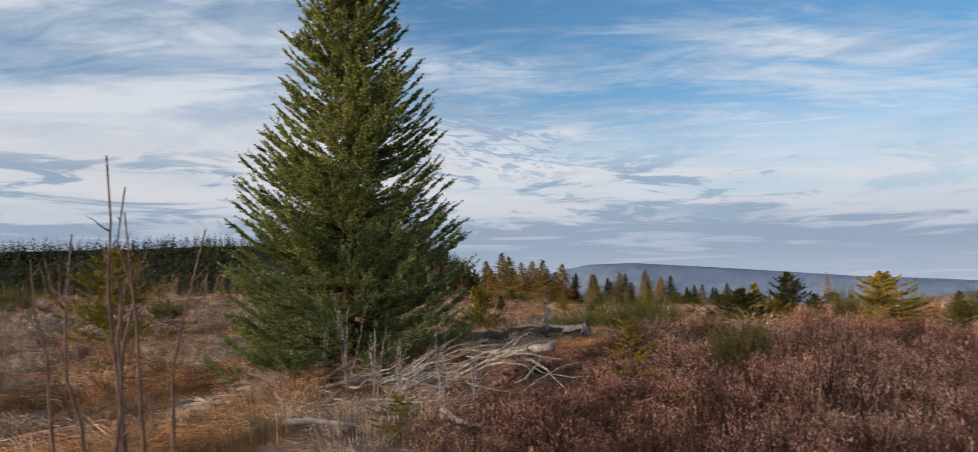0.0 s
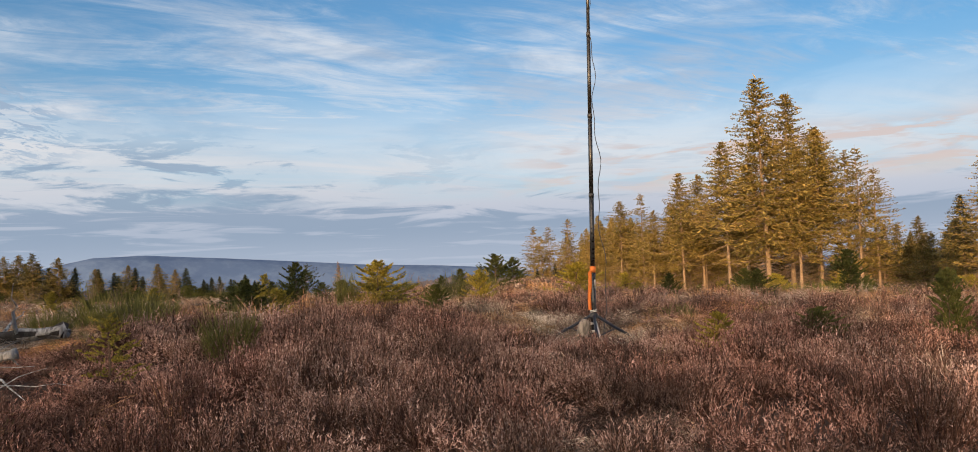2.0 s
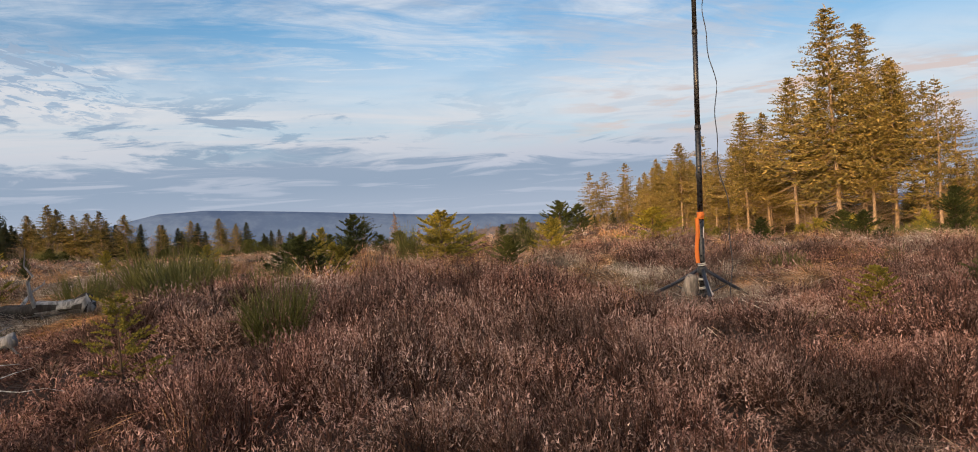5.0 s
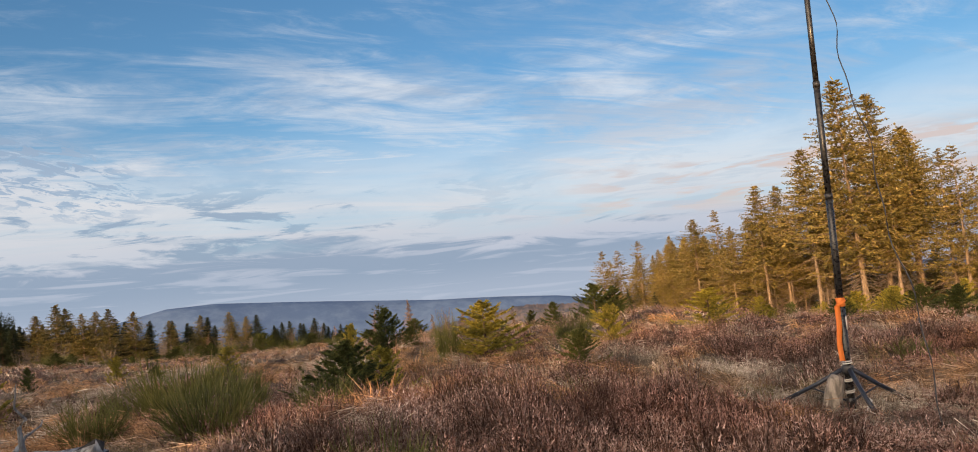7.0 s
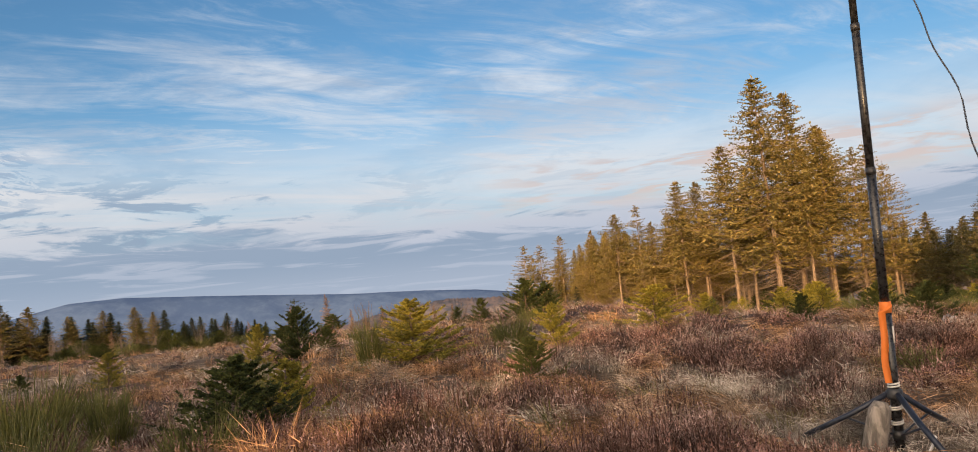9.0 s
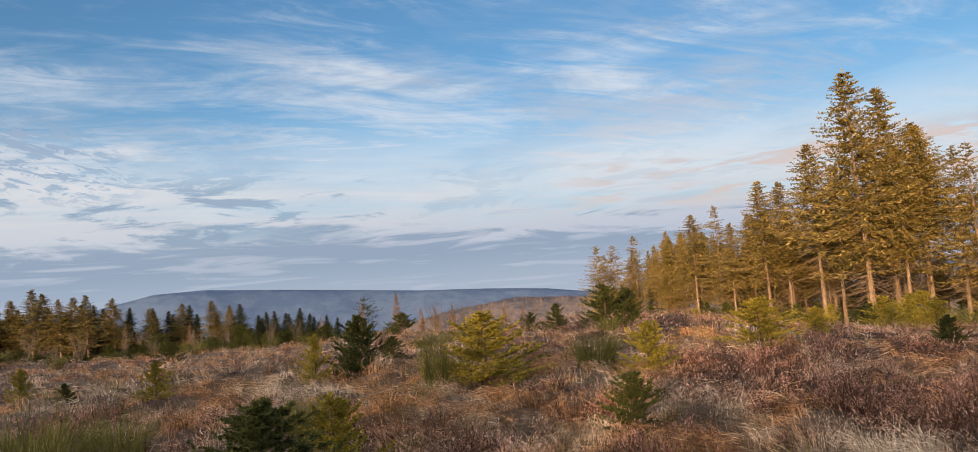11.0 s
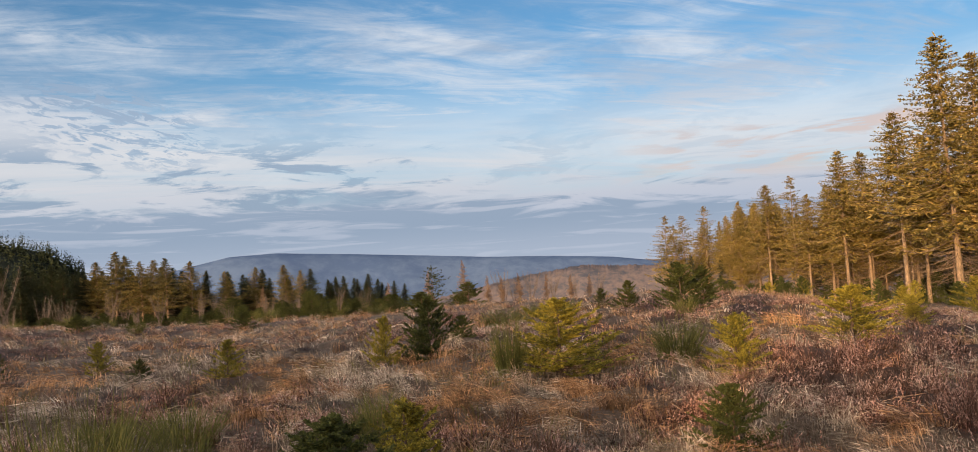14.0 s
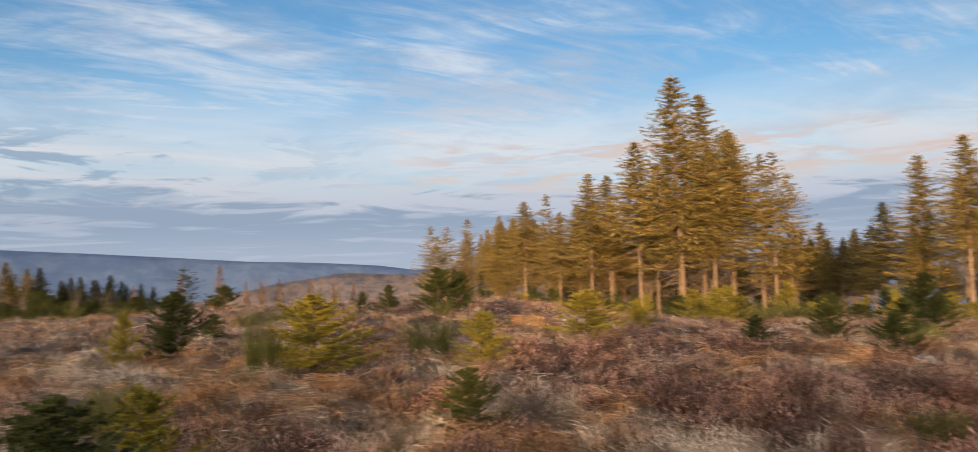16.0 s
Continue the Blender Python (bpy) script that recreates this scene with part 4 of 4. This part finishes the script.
log("stump", (9.9, 21.4, 0.12), (10.35, 21.5, 0.10), 0.13, M_DEAD, 9, "weathered grey stump in pale grass", knots=2)


# ---------------------------------------------------------------- the antenna mast
def ring(z, r, minor, n=24, m=8, tilt=0.0):
    t = np.linspace(0, 2 * np.pi, n + 1)
    return np.c_[np.cos(t) * r, np.sin(t) * r, z + tilt * np.cos(t)], np.full(n + 1, minor)


def mast():
    x, y = 3.3, 13.8
    g = gz(x, y)
    root = new("antenna_mast")
    root.location = (x, y, g)
    root.rotation_euler = (0, radians(1.7), 0)
    hub = 0.65 - g
    z0 = 0.02
    for k, (za, zb, r) in enumerate([(z0, 1.40, 0.047), (1.36, 2.75, 0.043), (2.70, 4.2, 0.039), (4.15, 5.7, 0.035), (5.65, 7.2, 0.030), (7.15, 8.8, 0.026)]):
        part("mast_section", tube("mast_section", [(0, 0, za), (0, 0, (za + zb) / 2), (0, 0, zb)], r, M_MAST, 20), root)
        if k:
            part("joint_collar", tube("joint_collar", [(0, 0, za - 0.02), (0, 0, za + 0.05)], r + 0.009, M_CLAMP, 20), root)
    part("tripod_hub", tube("tripod_hub", [(0, 0, hub - 0.05), (0, 0, hub - 0.03), (0, 0, hub + 0.035), (0, 0, hub + 0.05)], [0.06, 0.072, 0.072, 0.055], M_CLAMP, 20), root)
    ends = [(-0.68, 0.50), (0.82, 0.26), (-0.13, -0.84)]
    for ex, ey in ends:
        L = math.hypot(ex, ey)
        ux, uy = ex / L, ey / L
        ze = gz(x + ex, y + ey) - g + 0.03
        leg = part("leg", tube("leg", [(ux * 0.06, uy * 0.06, hub), (ex * 0.5, ey * 0.5, (hub + ze) / 2), (ex, ey, ze)], 0.027, M_LEG, 10), root)
        part("foot", tube("foot", [(ex * 0.985, ey * 0.985, ze + 0.012), (ex * 1.03, ey * 1.03, ze - 0.025)], 0.027, M_CLAMP, 10), leg)
        mx, my, mz = ex * 0.55, ey * 0.55, hub + (ze - hub) * 0.55
        part("brace", tube("brace", [(ux * 0.04, uy * 0.04, 0.16), (mx, my, mz)], 0.011, M_LEG, 8), root)
    part("brace_collar", tube("brace_collar", [(0, 0, 0.12), (0, 0, 0.20)], 0.055, M_CLAMP, 16), root)
    for z in (hub + 0.075, hub + 0.10, hub - 0.12, hub - 0.14, hub - 0.26, hub - 0.28):
        p, r = ring(z, 0.050, 0.009, tilt=0.008)
        part("cord_turn", tube("cord_turn", p, r, M_ROPE, 6), root)
    p = np.array([(0.03, -0.05, hub - 0.10), (0.02, -0.32, hub - 0.30), (-0.03, -0.56, hub - 0.31), (-0.15, -0.60, 0.10), (-0.30, -0.56, 0.03)])
    part("cord_tail", tube("cord_tail", p, 0.013, M_ROPE, 6), root)
    # orange webbing wound round the tube, and its hanging end
    zo = 1.50 - g
    part("strap_turn", tube("strap_turn", [(0, 0, zo - 0.075), (0, 0, zo - 0.07), (0, 0, zo - 0.02), (0, 0, zo + 0.03), (0, 0, zo + 0.035)], [0.050, 0.055, 0.053, 0.056, 0.050], M_STRAP, 20), root)
    p, r = ring(zo - 0.03, 0.050, 0.013, tilt=0.03)
    part("strap_turn", tube("strap_turn", p, r, M_STRAP, 6), root)
    t = np.linspace(0, 1, 14)
    xs, zs = -0.062 - 0.012 * t + 0.007 * np.sin(7 * t), zo - 0.06 - 0.68 * t
    v = np.concatenate([np.c_[xs + a, -0.03 + b + 0.006 * np.sin(11 * t), zs] for a, b in ((-0.027, 0.016), (0.027, -0.014), (0.027, -0.010), (-0.027, 0.020))])
    f = [[a * 14 + i, b * 14 + i, b * 14 + i + 1, a * 14 + i + 1] for a, b in ((0, 1), (1, 2), (2, 3), (3, 0)) for i in range(13)]
    part("strap_tail", raw("strap_tail", v, f, M_STRAP, smooth=True), root, "hanging orange webbing end")
    # label tag on the tube
    part("tag", tube("tag", [(0.025, -0.047, zo - 0.20), (0.025, -0.047, zo - 0.36)], 0.008, M_ROPE, 6), root, "small white tag")
    tagged(root, "black telescopic antenna mast on a low tripod", "mast")
    # prop of split wood
    post = new("wooden_prop", tube("wooden_prop", [(0, 0, -0.08), (0.03, -0.01, 0.1), (0.06, -0.03, 0.25), (0.10, -0.05, 0.42), (0.115, -0.055, 0.49)], [0.125, 0.112, 0.11, 0.10, 0.06], M_POST, 14))
    post.location = (x - 0.25, y + 0.06, g)
    tagged(post, "stout grey log standing against the mast", "log")
    # cable hanging from the mast head and drifting off
    t = np.linspace(0, 1, 60)
    sway = 0.035 * np.sin(25 * t) + 0.02 * np.sin(57 * t + 1)
    cab = new("antenna_cable", tube("antenna_cable", np.c_[0.20 - 0.72 * t ** 1.1 + sway, -2.9 * t ** 1.1, 6.9 - 6.85 * t + 0.1 * np.sin(3.14 * t)], 0.0065, M_CABLE, 6))
    cab.location = (x, y, g)
    tagged(cab, "thin black cable hanging in waves from the mast", "cable")


mast()


# ---------------------------------------------------------------- heather and grass
def bareness(x, y):
    """How far the growth is kept down: round the mast, the logs and the brushwood."""
    b = np.zeros(x.shape)
    for cx, cy, r2, k in ((3.2, 13.2, 2.0, 0.97), (2.8, 12.0, 2.2, 0.75), (2.3, 10.6, 2.0, 0.5), (-6.2, 11.0, 1.3, 0.92), (-4.8, 10.5, 1.6, 0.92), (-4.3, 9.6, 1.4, 0.8), (-4.9, 8.5, 0.9, 0.9), (-4.2, 8.1, 1.2, 0.9), (-3.4, 7.4, 1.2, 0.65), (-5.0, 7.2, 1.3, 0.8), (-7.6, 6.4, 0.5, 0.8), (-2.6, 7.2, 0.5, 0.7), (-1.9, 8.2, 0.4, 0.6), (-4.0, 5.2, 0.3, 0.8)):
        b = np.maximum(b, k * np.exp(-((x - cx) ** 2 + (y - cy) ** 2) / r2))
    return b


def scatter(rng, count, near, far, power):
    """Random places in the open ground, most of them ahead of the walk, thinning out with distance."""
    out = []
    total = 0
    while total < count:
        r = near + (far - near) * rng.random(count) ** power
        round_ = rng.random(count) < 0.10
        a = radians(1) * np.where(round_, rng.uniform(62, 288, count), rng.uniform(-72, 62, count))
        k = rng.integers(0, 40, count) / 40
        cy = 10.5 * k
        x, y = -1.0 + r * np.sin(a), cy + r * np.cos(a)
        ok = (y > -0.5) | round_
        out.append(np.c_[x, y][ok])
        total += int(ok.sum())
    return np.concatenate(out)[:count]


def heather():
    """Rounded cushions of stems that fan out from their middle, with withered flower spikes on the outer ends."""
    rng = np.random.default_rng(201)
    SV, FV = [], []
    for count, near, far, power, stems, big, blooms in ((1900, 0.6, 7.0, 0.8, 36, 1.0, 9), (5600, 5.0, 19.0, 0.85, 20, 1.35, 6), (9500, 15.0, 55.0, 0.9, 9, 2.1, 4)):
        c = scatter(rng, count * 2, near, far, power)
        c = c[grassy(c[:, 0], c[:, 1]) + rng.normal(0, 0.03, len(c)) < 0.57][:count]
        R = rng.uniform(0.17, 0.40, len(c)) * (1 + 0.30 * (big - 1))
        H = rng.uniform(0.15, 0.42, len(c)) * (0.4 + 0.9 * patches(c[:, 0], c[:, 1], 1.2, 2.0)) * (0.55 + 0.95 * sm(0.25, 0.7, patches(c[:, 0], c[:, 1], 3.4, 6.0)))
        H = H * (1 - bareness(c[:, 0], c[:, 1]))
        c, R, H = np.repeat(c, stems, 0), np.repeat(R, stems), np.repeat(H, stems)
        n = len(c)
        a, rho = rng.uniform(0, 2 * np.pi, n), np.sqrt(rng.random(n))
        out = np.c_[np.cos(a), np.sin(a)]
        b2 = c + out * (R * rho * 0.22)[:, None]
        t2 = c + out * (R * rho)[:, None] + rng.normal(0, 0.015 * big, (n, 2))
        base = np.c_[b2, height(b2[:, 0], b2[:, 1]) - 0.02]
        tip = np.c_[t2, height(t2[:, 0], t2[:, 1]) + H * (1 - 0.72 * rho ** 2.2) * rng.uniform(0.82, 1.12, n)]
        way = tip - base
        side = unit(np.cross(way, rng.normal(size=(n, 3)))) * (0.0034 * big ** 0.6 * rng.uniform(0.7, 1.4, n))[:, None]
        SV.append(np.stack([base - side, base + side, tip], 1))
        if big < 2:
            p = base + way * rng.uniform(0.35, 0.7, (n, 1))
            q = unit(way + 0.16 * np.linalg.norm(way, axis=1)[:, None] * rng.normal(size=(n, 3)))
            SV.append(np.stack([p - side, p + side, p + q * (H * rng.uniform(0.25, 0.5, n))[:, None]], 1))
        full = rng.random(n) < 0.8
        for k in range(blooms):
            s = 0.66 + 0.37 * (k + rng.random(n)) / blooms
            off = unit(rng.normal(size=(n, 3))) * (0.012 * big * rng.random(n))[:, None]
            p = base + way * s[:, None] + off
            q = unit(unit(way) + rng.normal(0, 0.42, (n, 3)))
            r = unit(np.cross(q, rng.normal(size=(n, 3))))
            b = (0.0078 * big ** 1.12 * rng.uniform(0.6, 1.4, n))[:, None]
            FV.append(np.stack([p - r * b * 0.48, p + r * b * 0.48, p + q * b * 2.8], 1)[full])
    sv, fv = np.concatenate(SV).reshape(-1, 3), np.concatenate(FV).reshape(-1, 3)
    ob = new("heather", raw("heather", sv, np.arange(len(sv)).reshape(-1, 3), M_HEATHER))
    tagged(ob, "low brown heather covering the heath in hummocks", "heather", kind="stuff")
    part("withered_flowers", raw("withered_flowers", fv, np.arange(len(fv)).reshape(-1, 3), M_FLORET), ob, "pale pinkish brown withered flower spikes")


def grass():
    """Tussocks: blades rise from a tight foot, bow over and lie down the same way as their neighbours."""
    rng = np.random.default_rng(202)
    V, G = [], []
    for count, near, far, power, blades, wide in ((2600, 0.5, 10.0, 0.8, 44, 1.0), (12000, 6.0, 24.0, 0.9, 24, 2.4), (13000, 18.0, 62.0, 1.0, 12, 4.8)):
        c = scatter(rng, count * 3, near, far, power)
        g = grassy(c[:, 0], c[:, 1]) + rng.normal(0, 0.05, len(c))
        c = c[(g > 0.535) | (rng.random(len(c)) < 0.015 * wide)][:count]
        m = len(c)
        H = rng.uniform(0.16, 0.50, m) * (0.5 + 0.8 * patches(c[:, 0], c[:, 1], 1.7, 5.0)) * (1 - 0.7 * bareness(c[:, 0], c[:, 1]))
        R = rng.uniform(0.05, 0.16, m) * (1 + 0.22 * (wide - 1))
        lie = 6.3 * patches(c[:, 0], c[:, 1], 0.55, 7.0) + rng.normal(0, 0.45, m)
        flat = np.clip(rng.normal(0.75, 0.3, m), 0.1, 1.4)
        green = rng.random(m) < 0.10 * (patches(c[:, 0], c[:, 1], 0.7, 3.0) > 0.45)
        flat = np.where(green, 0.2, flat)
        c, H, R, lie, flat, green = (np.repeat(q, blades, 0) for q in (c, H, R, lie, flat, green))
        n = len(c)
        a, rho = rng.uniform(0, 2 * np.pi, n), np.sqrt(rng.random(n))
        o = np.c_[np.cos(a), np.sin(a)] * rho[:, None]
        b2 = c + o * R[:, None]
        L = H * rng.uniform(0.55, 1.25, n)
        turn = lie + rng.normal(0, 0.3, n)
        out = np.c_[0.45 * o + np.c_[np.cos(turn), np.sin(turn)] * flat[:, None], np.zeros(n)]
        up = np.array([0, 0, 1.0])
        base = np.c_[b2, height(b2[:, 0], b2[:, 1]) - 0.02]
        p1 = base + (up * 0.55 + out * 0.22) * L[:, None]
        p2 = base + (up * np.maximum(0.16, 0.98 - 0.55 * flat * rng.uniform(0.6, 1.3, n))[:, None] + out * 0.85) * L[:, None]
        side = unit(np.cross(p2 - base, rng.normal(size=(n, 3))))
        w = (0.0017 * wide * rng.uniform(0.6, 1.5, n))[:, None]
        V.append(np.stack([base - side * w, base + side * w, p1 + (p1 - base) * 0.15, p1 - side * w * 0.9, p1 + side * w * 0.9, p2], 1))
        G.append(green)
    V, G = np.concatenate(V), np.concatenate(G)
    for name, keep, mat, label in (("grass", ~G, M_GRASS, "bleached straw-coloured moor grass in tussocks"), ("green_grass", G, M_TUFT, "olive green tufts of moor grass")):
        v = V[keep].reshape(-1, 3)
        tagged(new(name, raw(name, v, np.arange(len(v)).reshape(-1, 3), mat)), label, "grass", kind="stuff")


heather()
grass()
